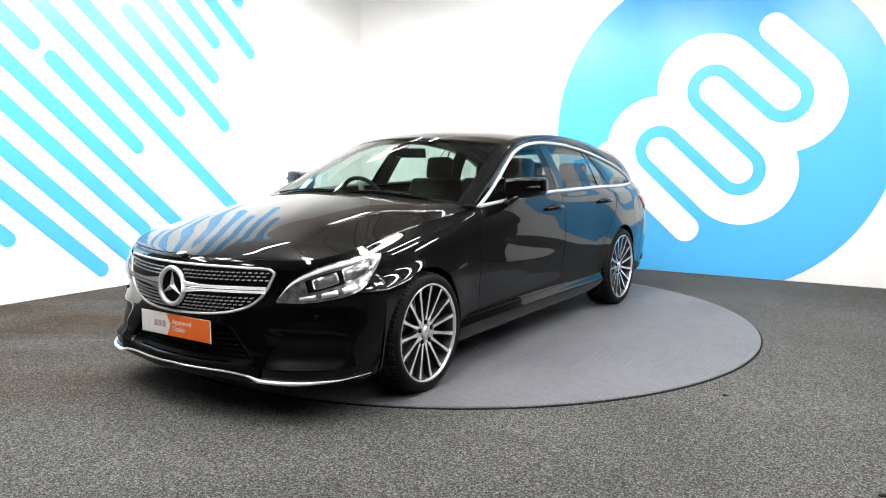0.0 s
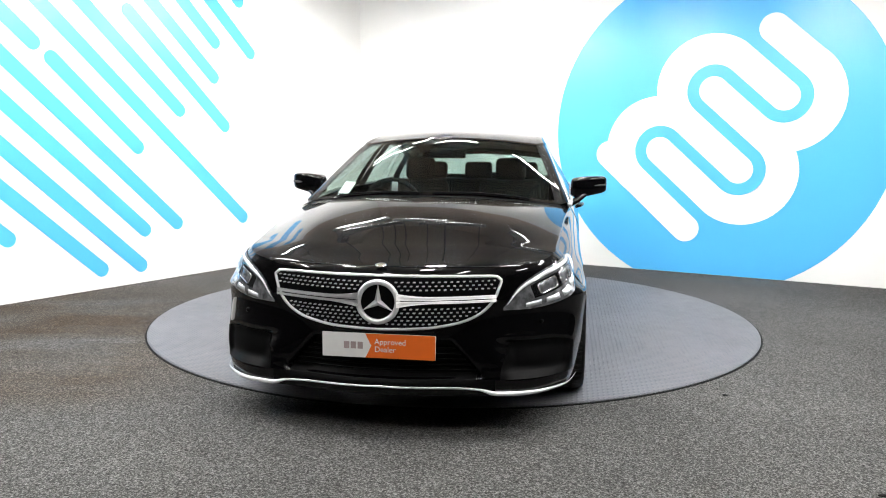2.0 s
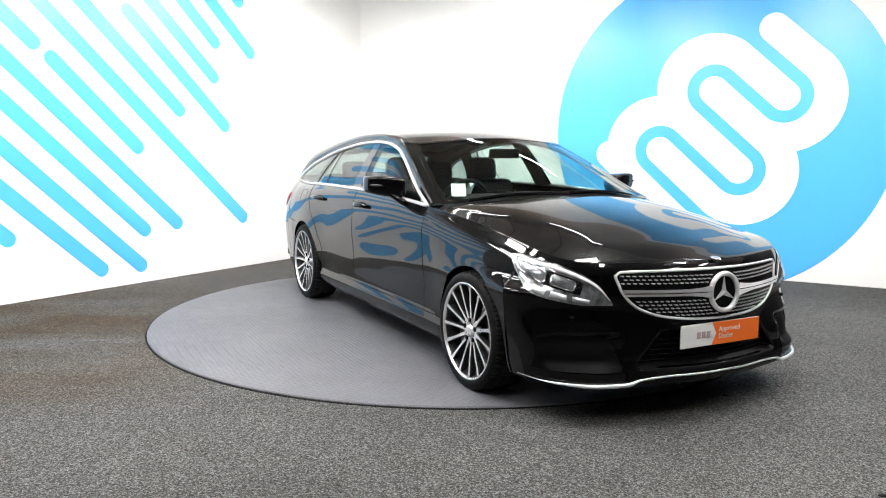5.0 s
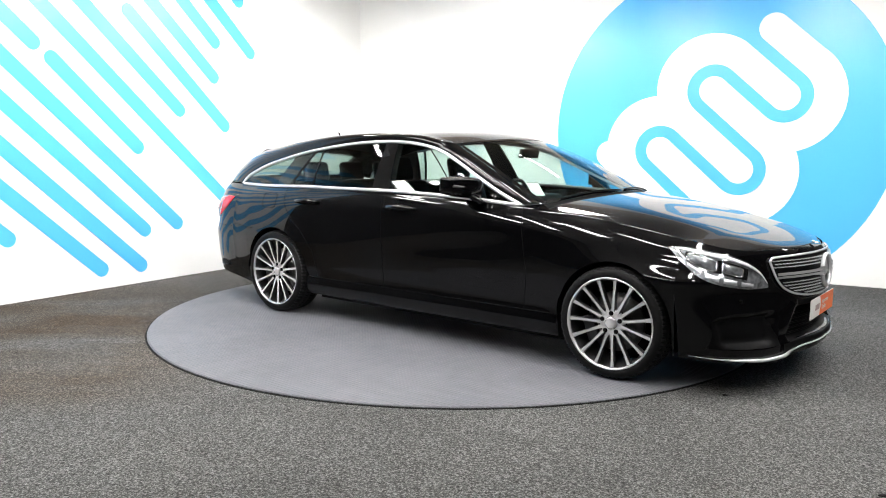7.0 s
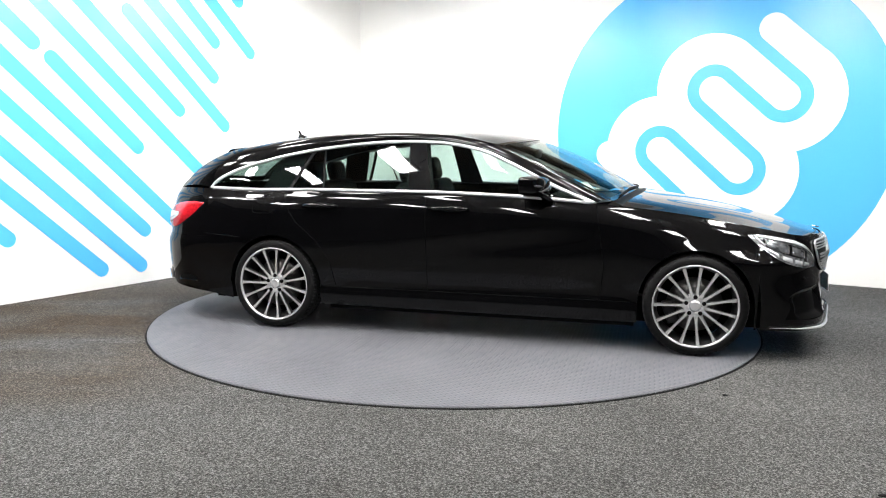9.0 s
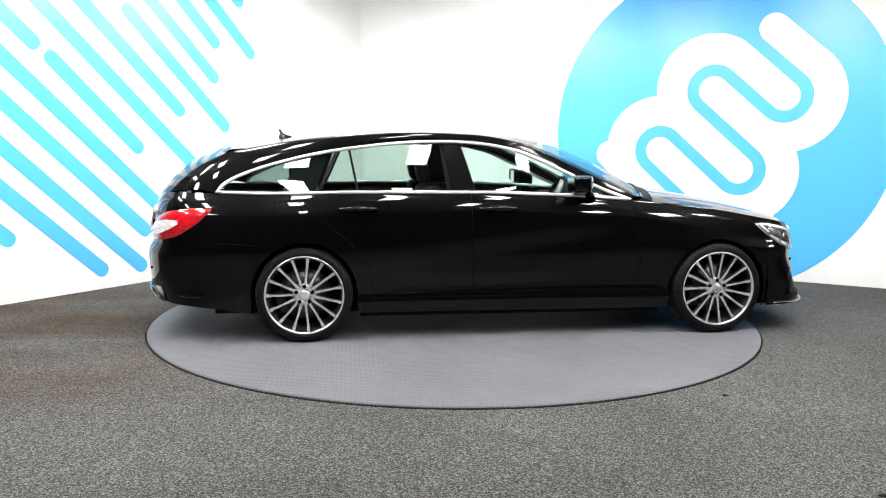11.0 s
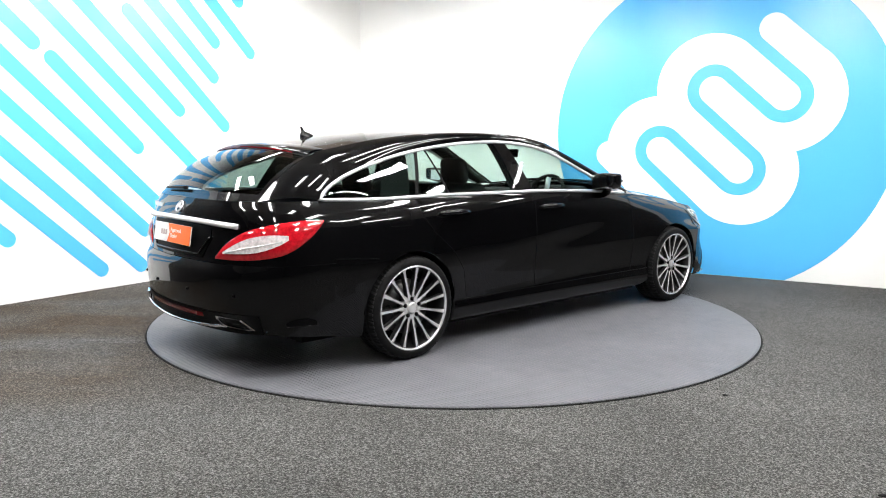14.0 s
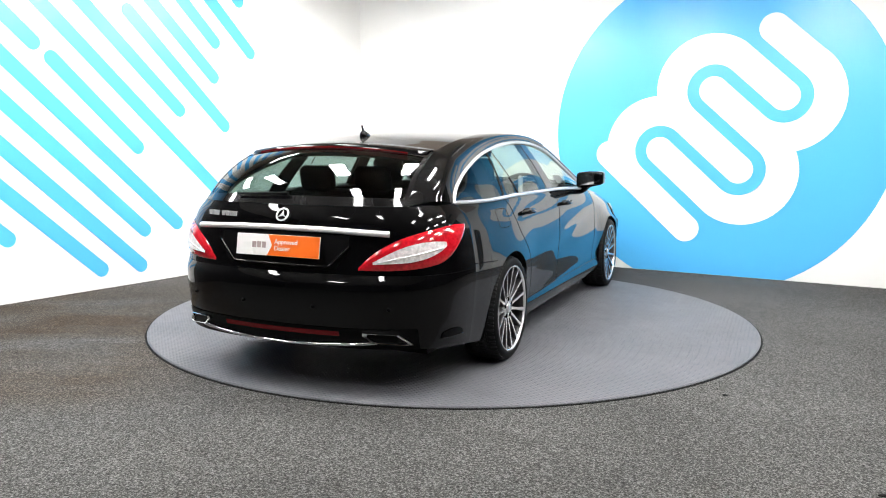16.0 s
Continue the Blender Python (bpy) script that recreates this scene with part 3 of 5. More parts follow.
def lower_edge(x):
    for xc in AXLES:
        d = abs(x - xc)
        if d < ARCH_R - 1e-6:
            return WHEEL_Z + math.sqrt(ARCH_R ** 2 - d * d)
        if d < ARCH_R + 1e-6:
            return WHEEL_Z
    return LOW_Z + max(0.0, -1.79 - x) * 0.16


def side_shell(s):
    """One flank as a bmesh, cut along the shut lines; returns it."""
    xs = set()
    for xc in AXLES:
        for i in range(29):
            xs.add(round(xc + ARCH_R * math.cos(math.pi * i / 28), 5))
        xs |= {round(xc - ARCH_R - 0.0015, 5), round(xc + ARCH_R + 0.0015, 5)}
    k = XR
    while k < XF:
        if all(abs(k - xc) > ARCH_R + 0.02 for xc in AXLES):
            xs.add(round(k, 5))
        k += 0.045
    xs = sorted(x for x in xs | {XR, XF} if XR <= x <= XF)
    bm = bmesh.new()
    rows = 30
    grid = []
    for x in xs:
        f, lo, hi = side_profile(x), lower_edge(x), BELT_Z(x)
        grid.append([bm.verts.new((x, s * f(lo + (hi - lo) * j / rows), lo + (hi - lo) * j / rows)) for j in range(rows + 1)])
    for a, b in zip(grid, grid[1:]):
        for j in range(rows):
            bm.faces.new((a[j], a[j + 1], b[j + 1], b[j]))
    return bm


# shut lines in the side plan: two points (x, z) each, with the stretch in z over which they count
SHUTS = (((0.800, 0.95), (0.86, 0.55), 0.55, 1.1), ((0.86, 0.55), (0.84, 0.32), 0.32, 0.55), ((-0.345, 1.0), (-0.325, 0.32), 0.32, 1.1),
         ((-1.40, 1.02), (-1.375, 0.88), 0.88, 1.1), ((-1.375, 0.88), (-1.30, 0.78), 0.78, 0.88),
         ((-1.30, 0.78), (-1.145, 0.652), 0.652, 0.78), ((-1.145, 0.652), (-1.045, 0.52), 0.52, 0.652), ((-1.045, 0.52), (-1.0, 0.32), 0.32, 0.52), ((1.08, 0.322), (-1.11, 0.322), 0.3, 0.35))


def cut_shuts(bm):
    for (a, b, z0, z1) in SHUTS:
        d = Vector((b[0] - a[0], 0, b[1] - a[1])).normalized()
        n = Vector((-d.z, 0, d.x))
        for off in (-0.005, 0.0, 0.005):
            fs = [f for f in bm.faces if f.is_valid and (z0 - 0.03 <= f.calc_center_median().z <= z1 + 0.03)]
            geom = list({v for f in fs for v in f.verts}) + list({e for f in fs for e in f.edges}) + fs
            bmesh.ops.bisect_plane(bm, geom=geom, dist=1e-5, plane_co=Vector((a[0], 0, a[1])) + n * off, plane_no=n)


def boundary_x(z, *pieces):
    for a, b, z0, z1 in pieces:
        if z >= z0 - 1e-6:
            return a[0] + (b[0] - a[0]) * (a[1] - z) / (a[1] - b[1])
    return b[0]


def panel_of(c):
    if -1.118 < c.x < 1.085 and c.z < 0.322:
        return "sill"
    if c.x > boundary_x(c.z, SHUTS[0], SHUTS[1]):
        return "front_wing"
    if c.x > boundary_x(c.z, SHUTS[2]):
        return "front_door"
    if c.x > boundary_x(c.z, *SHUTS[3:8]):
        return "rear_door"
    return "rear_quarter"


def build_flank(car, s):
    bm = side_shell(s)
    cut_shuts(bm)
    groups = {}
    for f in bm.faces:
        groups.setdefault(panel_of(f.calc_center_median()), []).append(f)
    made = {}
    for name, fs in groups.items():
        out, seen = bmesh.new(), {}
        for f in fs:
            for v in f.verts:
                if v not in seen:
                    seen[v] = out.verts.new(v.co)
            out.faces.new([seen[v] for v in f.verts])
        made[name] = part(name, out, M_PAINT, car)
        # true surface normals, so that the cuts leave no ripple in the gloss
        normals = []
        for v in made[name].data.vertices:
            x, _, z = v.co
            f0, fx0, fx1 = side_profile(x), side_profile(x - 0.006), side_profile(x + 0.006)
            dx, dz = (fx1(z) - fx0(z)) / 0.012, (f0(z + 0.004) - f0(z - 0.004)) / 0.008
            normals.append(Vector((-dx, s, -dz)).normalized() if s > 0 else Vector((-dx, -1, -dz)).normalized())
        me = made[name].data
        if sum(p.normal.y for p in me.polygons) * s < 0:
            me.flip_normals()
        me.normals_split_custom_set_from_vertices(normals)
    bm.free()
    for a, b, z0, z1 in SHUTS:
        pts = []
        for i in range(25):
            x, z = a[0] + (b[0] - a[0]) * i / 24, a[1] + (b[1] - a[1]) * i / 24
            z = min(z, BELT_Z(x) - 0.004)
            pts.append(Vector((x, s * (side_profile(x)(z) - 0.0012), z)))
        bm = bmesh.new()
        tube(bm, pts, 0.0028, 6, up=Vector((0, 1, 0)))
        part("shut_line", bm, M_BLACK, car)
    # door handles: a bar over a shallow cup
    for door, x0 in ((made["front_door"], -0.165), (made["rear_door"], -1.115)):
        z = 0.893
        y = side_profile(x0)(z)
        pts = [Vector((x0 - 0.125 + 0.25 * i / 12, s * (y + 0.004 + 0.034 * math.sin(math.pi * min(1, max(0, (i / 12) * 1.0))) ** 0.6), z - 0.004 + 0.010 * math.cos((i / 12 - 0.5) * 2.4))) for i in range(13)]
        bm = bmesh.new()
        tube(bm, pts, lambda t: 0.013 + 0.004 * math.sin(math.pi * t), 10, flat=1.0)
        part("handle", bm, M_PAINT, door)
        bm = bmesh.new()
        bmesh.ops.create_uvsphere(bm, u_segments=20, v_segments=10, radius=1, matrix=Matrix.Translation((x0, s * (y - 0.004), z - 0.006)) @ Matrix.Diagonal((0.105, 0.008, 0.030, 1)))
        part("handle_cup", bm, M_BLACK, door)
    # bumper seam behind the rear wheel
    bm = bmesh.new()
    tube(bm, [Vector((x, s * (side_profile(x)(z) - 0.0012), z)) for x, z in [(-2.03 + 0.29 * i / 12, 0.672 - 0.020 * i / 12) for i in range(13)]], 0.0028, 6, up=Vector((0, 1, 0)))
    part("shut_line", bm, M_BLACK, car)
    if s < 0:
        pts = []
        for k in range(32):
            a = 2 * math.pi * k / 32
            x = -1.56 + 0.085 * math.copysign(abs(math.cos(a)) ** 0.35, math.cos(a))
            z = 0.885 + 0.055 * math.copysign(abs(math.sin(a)) ** 0.35, math.sin(a))
            pts.append(Vector((x, s * (side_profile(x)(z) - 0.0010), z)))
        bm = bmesh.new()
        tube(bm, pts, 0.0024, 6, closed=True, up=Vector((0, 1, 0)))
        part("fuel_flap_seam", bm, M_BLACK, made["rear_quarter"])
    return made


def win_line(xt):
    """Where the window's top line passes x = xt."""
    lo, hi = 0.0, 1.0
    for _ in range(28):
        m = (lo + hi) / 2
        if DLO(m).x > xt:
            lo = m
        else:
            hi = m
    return lo


def side_pane(s, b0, t0, b1, t1, inset=0.006, nu=16, nv=8, bulge=0.012):
    """Pane between two pillar lines: x on the belt and on the top line of each."""
    ta, tb = win_line(t0), win_line(t1)

    def f(u, v):
        x = b0 + (b1 - b0) * u
        low = Vector((x, BELT_Y(x), BELT_Z(x)))
        top = DLO(ta + (tb - ta) * u)
        p = low.lerp(top, v)
        p.y += bulge * math.sin(math.pi * v) - inset
        return Vector((p.x, p.y * s, p.z))
    return patch(f, nu, nv)


def build_glasshouse(car, made, s):
    part("window_pane", side_pane(s, 0.74, 0.74, -0.310, -0.405), M_GLASS, made["front_door"], "lightly tinted glass")
    part("pillar_trim", side_pane(s, -0.310, -0.405, -0.475, -0.520, inset=0.003, nu=3), M_PAINT, made["rear_door"])
    part("window_pane", side_pane(s, -0.475, -0.520, -1.105, -1.165), M_GLASS_REAR, made["rear_door"], "tinted glass")
    part("pillar_trim", side_pane(s, -1.100, -1.160, -1.116, -1.176, inset=0.002, nu=1), M_BLACK, made["rear_door"])
    part("fixed_pane", side_pane(s, -1.112, -1.172, -1.370, -1.235), M_GLASS_REAR, made["rear_door"], "tinted glass")
    part("pillar_trim", side_pane(s, -1.365, -1.228, -1.392, -1.258, inset=0.003, nu=1), M_BLACK, made["rear_door"])
    part("quarter_pane", side_pane(s, -1.388, -1.254, -2.035, -2.025), M_GLASS_BACK, made["rear_quarter"], "dark tinted glass")
    # trim behind the glass
    part("inner_pillar", side_pane(s, -1.40, -1.30, -1.62, -1.52, inset=0.045, nu=3), M_SOFT, car)
    part("inner_pillar", side_pane(s, -0.30, -0.39, -0.50, -0.54, inset=0.045, nu=3), M_SOFT, car)
    # bright line right round the side windows
    loop = [DLO(i / 70) for i in range(71)]
    loop += [Vector((x, BELT_Y(x), BELT_Z(x) + 0.004)) for x in np.linspace(-2.02, 0.76, 50)]
    bm = bmesh.new()
    tube(bm, [Vector((p.x, s * (p.y + 0.002), p.z)) for p in loop], 0.0118, 8, closed=True)
    part("window_surround", bm, M_SILVER, car, "polished chrome strip round the side windows")

    # cant rail and pillars between the side windows and the roof
    def rail_in(t):
        cuts = (0.30, 0.86)
        if t < cuts[0]:
            return WS_EDGE(t / cuts[0])
        if t < cuts[1]:
            return ROOF_EDGE((t - cuts[0]) / (cuts[1] - cuts[0]))
        return GATE_EDGE((t - cuts[1]) / (1 - cuts[1]))

    keyed = pchip((0, 0.15, 0.30, 0.42, 0.55, 0.70, 0.86, 1.0), (0, 0.155, 0.315, 0.42, 0.545, 0.70, 0.90, 1.0))

    def f(u, v):
        a, b = DLO(keyed(u)), rail_in(u)
        p = a.lerp(b, v)
        k = math.sin(math.pi * v) * (0.022 if u < 0.3 else 0.030)
        n = Vector((0, 0.75, 0.66))
        p = p + n * k
        return Vector((p.x, s * p.y, p.z))

    part("roof_rail", patch(f, 110, 10), M_PAINT, car)
    # foot of the front pillar
    bm = bmesh.new()
    q = [(0.79, 0.842, 0.950), WS_BASE, (0.985, 0.828, 0.930), (0.88, 0.838, 0.942)]
    vs = [bm.verts.new((x, s * y, z)) for x, y, z in q]
    bm.faces.new(vs)
    part("pillar_foot", bm, M_PAINT, car)


def build_shell(car):
    # bonnet
    t0, t1 = t_for_y(lambda t, z: nose_top(t), 0.575, 0), t_for_y(lambda t, z: nose_top(t), -0.575, 0)
    xs = np.linspace(0.96, XF, 16)
    edge = flow([(x, BELT_Y(x), BELT_Z(x)) for x in xs] + [tuple(nose_top(t0 * k / 6)) for k in range(1, 7)])
    back = flow([tuple(edge(0)), (1.01, 0.66, 0.972), (1.085, 0.33, 1.002), (1.105, 0, 1.010), (1.085, -0.33, 1.002), (1.01, -0.66, 0.972), (edge(0).x, -edge(0).y, edge(0).z)])
    front = lambda v: nose_top(t0 + (t1 - t0) * v)
    base = coons(back, front, edge, mirror_y(edge, -1))

    def bonnet(u, v):
        p = base(u, v)
        y = abs(2 * v - 1)
        # crowned middle, with a soft ridge each side
        swell = 0.010 * math.sin(math.pi * min(1, u * 0.93)) * (1 - y ** 2.2)
        ridge = 0.009 * math.exp(-((y - 0.62) / 0.19) ** 2) * math.sin(math.pi * u) ** 0.7
        lip = -0.014 * max(0, (u - 0.93) / 0.07) ** 2
        return p + Vector((0, 0, swell + ridge + lip))
    part("bonnet", patch(bonnet, 48, 48), M_PAINT, car)
    bm = bmesh.new()
    tube(bm, [bonnet(0.945 + 0.02 * abs(2 * i / 40 - 1), i / 40) + Vector((0, 0, -0.001)) for i in range(41)], 0.0032, 6)
    part("shut_line", bm, M_BLACK, car)
    # front bumper skin
    f = lambda u, v: nose_at(u, 0.185 + (NOSE_TOP(NOSE(u).x) - 0.185) * v)
    part("front_bumper", patch(f, 190, 84), M_PAINT, car)
    foot = lambda u: 0.223 + 0.045 * min(1.0, min(u, 1 - u) / 0.2)
    f = lambda u, v: tail_at(u, foot(u) + (0.648 - foot(u)) * v)
    part("rear_bumper", patch(f, 80, 26), M_PAINT, car)
    f = lambda u, v: tail_at(u, 0.650 + (TAIL_TOP_Z - 0.650) * v)
    part("tailgate", patch(f, 80, 22), M_PAINT, car)
    # roof
    roof = coons(ROOF_FRONT, ROOF_BACK, ROOF_EDGE, mirror_y(ROOF_EDGE, -1))

    def crowned(u, v):
        p = roof(u, v)
        return p + Vector((0, 0, -0.020 * math.sin(math.pi * u) * (1 - (2 * v - 1) ** 2)))
    part("roof", patch(crowned, 50, 30), M_PAINT, car)
    ws = coons(COWL, ROOF_FRONT, WS_EDGE, mirror_y(WS_EDGE, -1))

    def screen(u, v):
        return ws(u, v) + Vector((0.018, 0, 0.022)) * math.sin(math.pi * u) * (1 - (2 * v - 1) ** 4)
    part("windscreen", patch(screen, 20, 30), M_GLASS, car, "curved clear windscreen")
    gate_foot = flow([tuple(tail_at(T_GATE + (1 - 2 * T_GATE) * i / 12, TAIL_TOP_Z)) for i in range(13)])
    rw = coons(ROOF_BACK, gate_foot, GATE_EDGE, mirror_y(GATE_EDGE, -1))

    def rear(u, v):
        return rw(u, v) + Vector((-0.022, 0, 0.016)) * math.sin(math.pi * u) * (1 - (2 * v - 1) ** 4)
    part("rear_window", patch(rear, 18, 30), M_GLASS_BACK, car, "dark tinted rear window")
    # black borders of both screens
    for name, fn, spans in (("windscreen_border", screen, ((0, 0.035), (0.965, 1.0))), ("rear_window_border", rear, ((0, 0.16), (0.90, 1.0)))):
        for a, b in spans:
            lift = Vector((0.002, 0, 0.002)) if name[0] == "w" else Vector((-0.002, 0, 0.002))
            part(name, patch(lambda u, v, a=a, b=b, fn=fn, lift=lift: fn(a + (b - a) * u, v) + lift, 4, 30), M_PAINT, car)
        for v0, v1 in ((0, 0.02), (0.98, 1.0)):
            part(name, patch(lambda u, v, v0=v0, v1=v1, fn=fn, lift=lift: fn(u, v0 + (v1 - v0) * v) + lift * 0.8, 20, 3), M_PAINT, car)
    # scuttle between bonnet and windscreen
    part("scuttle", patch(lambda u, v: back(v).lerp(COWL(v), u) + Vector((0, 0, -0.012 * math.sin(math.pi * u))), 4, 24), M_BLACK, car)
    for y0, y1 in ((0.56, 0.02), (-0.05, -0.60)):
        pts = [screen(0.012 + 0.022 * math.sin(math.pi * i / 14), 0.5 - (y0 + (y1 - y0) * i / 14) / 1.47) + Vector((0.008, 0, 0.008)) for i in range(15)]
        bm = bmesh.new()
        tube(bm, pts, 0.0065, 6)
        part("wiper", bm, M_BLACK, car)
    # roof spoiler with its lamp
    def spoiler(u, v):
        p = ROOF_BACK(0.02 + 0.96 * v)
        k = math.sin(math.pi * v) ** 0.35
        prof = ((0.10, 0.012), (0.0, 0.008), (-0.04, 0.001), (-0.070, -0.008), (-0.076, -0.062), (-0.03, -0.072), (0.03, -0.066))
        x, z = prof[round(u * 6)]
        return Vector((p.x + x * (0.55 + 0.45 * k), p.y * 1.02, p.z + z))
    part("spoiler", patch(spoiler, 6, 40), M_PAINT, car)
    bm = patch(lambda u, v: ROOF_BACK(0.09 + 0.82 * v) + Vector((-0.077 + 0.003 * u, 0, -0.014 - 0.042 * u)), 2, 30)
    part("brake_light", bm, M_RED_DARK, car, "long narrow dark red lamp")
    # aerial fin
    bm = bmesh.new()
    rows = []
    for i in range(9):
        t = i / 8
        L, w = 0.048 * max(0.0, 1 - (t / 0.55) ** 2.5) ** 0.6 + 0.015 * (1 - 0.35 * t), 0.021 * max(0.0, 1 - (t / 0.55) ** 2) ** 0.5 + 0.007 * (1 - 0.4 * t)
        c = Vector((-1.665 - 0.030 * t ** 1.4, 0, 1.358 + 0.080 * t))
        rows.append([bm.verts.new(c + Vector((L * math.cos(2 * math.pi * k / 12) * (1.4 if math.cos(2 * math.pi * k / 12) > 0 else 0.5), w * math.sin(2 * math.pi * k / 12), 0))) for k in range(12)])
    for a, b in zip(rows, rows[1:]):
        for k in range(12):
            bm.faces.new((a[k], a[(k + 1) % 12], b[(k + 1) % 12], b[k]))
    bm.faces.new(rows[-1])
    part("aerial", bm, M_PAINT, car, "small black shark-fin aerial")
    # rear wiper
    bm = bmesh.new()
    tube(bm, [rear(0.90 + 0.02 * i / 8, 0.50 - 0.26 * i / 8 - 0.0) + Vector((-0.018, 0, 0.012)) for i in range(9)], lambda t: 0.011 - 0.005 * t, 6)
    part("rear_wiper", bm, M_BLACK, car)
    return screen, rear


def band(ring, y0, y1, zlo, zhi, out, n=24, m=6):
    """A patch laid on the front or rear skin between two heights that follow y."""
    def f(u, v):
        y = y0 + (y1 - y0) * u
        a, b = zlo(y), zhi(y)
        z = a + (b - a) * v
        return ring(y, z, out)
    return patch(f, n, m)


def build_front(car):
    # grille: mouth, frame, pins, twin bars and round badge
    half = 0.535
    top = lambda y: 0.730 - 0.010 * (y / half) ** 2 - 0.018 * max(0.0, (abs(y) - 0.500) / 0.035) ** 2.5
    bot_c = pchip((0, 0.2, 0.34, 0.43, 0.48, 0.515, half), (0.488, 0.494, 0.513, 0.546, 0.586, 0.638, 0.700))
    bot = lambda y: bot_c(abs(y))
    grille = part("grille", band(nose_xz, -half, half, bot, top, 0.006, 48, 10), M_BLACK, car, "black grille with rows of bright pins and a twin bar")
    ys = np.linspace(-half, half, 50)
    loop = [nose_xz(y, top(y), 0.012) for y in ys] + [nose_xz(y, bot(y), 0.012) for y in ys[::-1]]
    bm = bmesh.new()
    tube(bm, loop, 0.0068, 8, closed=True)
    part("grille_frame", bm, M_SILVER, grille, "bright chrome frame")
    bm = bmesh.new()
    for r in range(14):
        z = 0.496 + 0.0172 * r
        if 0.592 < z < 0.655:
            continue
        for c in range(-20, 21):
            y = (c + (0.5 if r % 2 else 0)) * 0.0265
            if abs(y) > half - 0.02 or z < bot(y) + 0.012 or z > top(y) - 0.012 or math.hypot(y, z - 0.612) < 0.106:
                continue
            p = nose_xz(y, z, 0.016)
            add_box(bm, (p.x - 0.012, p.y - 0.0052, p.z - 0.0022), (p.x + 0.004, p.y + 0.0052, p.z + 0.0022))
    tagged(part("pin_field", bm, M_SILVER, grille, "bright rows of small pins", smooth=False), kind="stuff")
    for s in (-1, 1):
        for z0, z1, out in ((0.597, 0.621, 0.030), (0.625, 0.649, 0.030)):
            bm = band(nose_xz, s * 0.085, s * 0.508, lambda y, z0=z0, z1=z1: z0 + (0.018 if z0 < 0.61 else 0.0) * (1 - max(0, 1 - (abs(y) - 0.085) / 0.16) ** 2) - (0.006 if z0 < 0.61 else 0), lambda y, z1=z1: z1 + (0.006 if z1 > 0.64 else 0) - (0.014 if z1 > 0.64 else 0.0) * (1 - max(0, 1 - (abs(y) - 0.085) / 0.16) ** 2), out, 16, 2)
            bmesh.ops.solidify(bm, geom=bm.faces[:], thickness=0.012)
            part("grille_bar", bm, M_BAR, grille, "bright silver bar")
    badge = Matrix.Translation((2.338, 0, 0.614)) @ Matrix.Rotation(radians(90), 4, "Z") @ Matrix.Rotation(radians(-4), 4, "X")
    round_badge(car, badge, 0.097, -1)
    c = nose_xz(0, 0.772, 0.002)
    bm = bmesh.new()
    bmesh.ops.create_uvsphere(bm, u_segments=20, v_segments=8, radius=0.027, matrix=Matrix.Translation(c) @ Matrix.Rotation(radians(12), 4, "Y") @ Matrix.Diagonal((1, 1, 0.2, 1)))
    part("bonnet_badge", bm, M_CHROME, car, "small round chrome badge")
    # lower mouth and side intakes, let in, with dark linings
    mouth = part("lower_intake", band(nose_xz, -0.44, 0.44, lambda y: 0.258, lambda y: min(0.428, 0.285 + (0.455 - abs(y)) / 0.95 - 0.012), 0.002, 60, 10), M_BLACK, car, "dark lower air intake")
    for k in range(5):
        half_k = 0.43 - 0.024 * k
        pts = [nose_xz(y, 0.292 + 0.025 * k, 0.012) for y in np.linspace(-half_k, half_k, 24)]
        bm = bmesh.new()
        tube(bm, pts, 0.0045, 5)
        part("intake_slat", bm, M_BLACK, mouth)
    for s in (-1, 1):
        lo = lambda y: 0.256
        hi = pchip((0.50, 0.545, 0.575, 0.62, 0.78, 0.88), (0.279, 0.300, 0.405, 0.418, 0.418, 0.395))
        part("side_intake", band(nose_xz, s * 0.545, s * 0.868, lambda y: lo(abs(y)), lambda y: hi(abs(y)), 0.002, 34, 12), M_BLACK, car, "dark outer air intake")
        bm = bmesh.new()
        bmesh.ops.create_uvsphere(bm, u_segments=12, v_segments=8, radius=0.011, matrix=Matrix.Translation(nose_xz(s * 0.72, 0.50, 0.0)))
        part("parking_sensor", bm, M_BLACK, car)
    # bright splitter lip: a thin line in the middle, a blade at each corner
    lip_z = pchip((0, 0.30, 0.45, 0.525, 0.66, 0.80, 0.93), (0.232, 0.228, 0.218, 0.197, 0.194, 0.200, 0.210))
    pts = [nose_xz(y, lip_z(abs(y)), 0.014) for y in np.linspace(-0.874, 0.874, 110)]
    bm = bmesh.new()
    tube(bm, pts, lambda t: 0.0050 + 0.0060 * ease(0.50, 0.60, abs(2 * t - 1)) * (1 - 0.95 * ease(0.72, 1.0, abs(2 * t - 1))) - 0.004 * ease(0.9, 1.0, abs(2 * t - 1)), 8)
    part("splitter", bm, M_SILVER, car, "chrome lip along the front bumper")
    bm = band(nose_xz, -0.52, 0.52, lambda y: lip_z(abs(y)) + 0.008, lambda y: 0.262, 0.012, 30, 2)
    part("splitter_skirt", bm, M_BLACK, car)
    plate(car, Matrix.Translation((2.330, 0, 0.410)) @ Matrix.Rotation(radians(90), 4, "Z"))
    for s in (-1, 1):
        build_headlight(car, s)


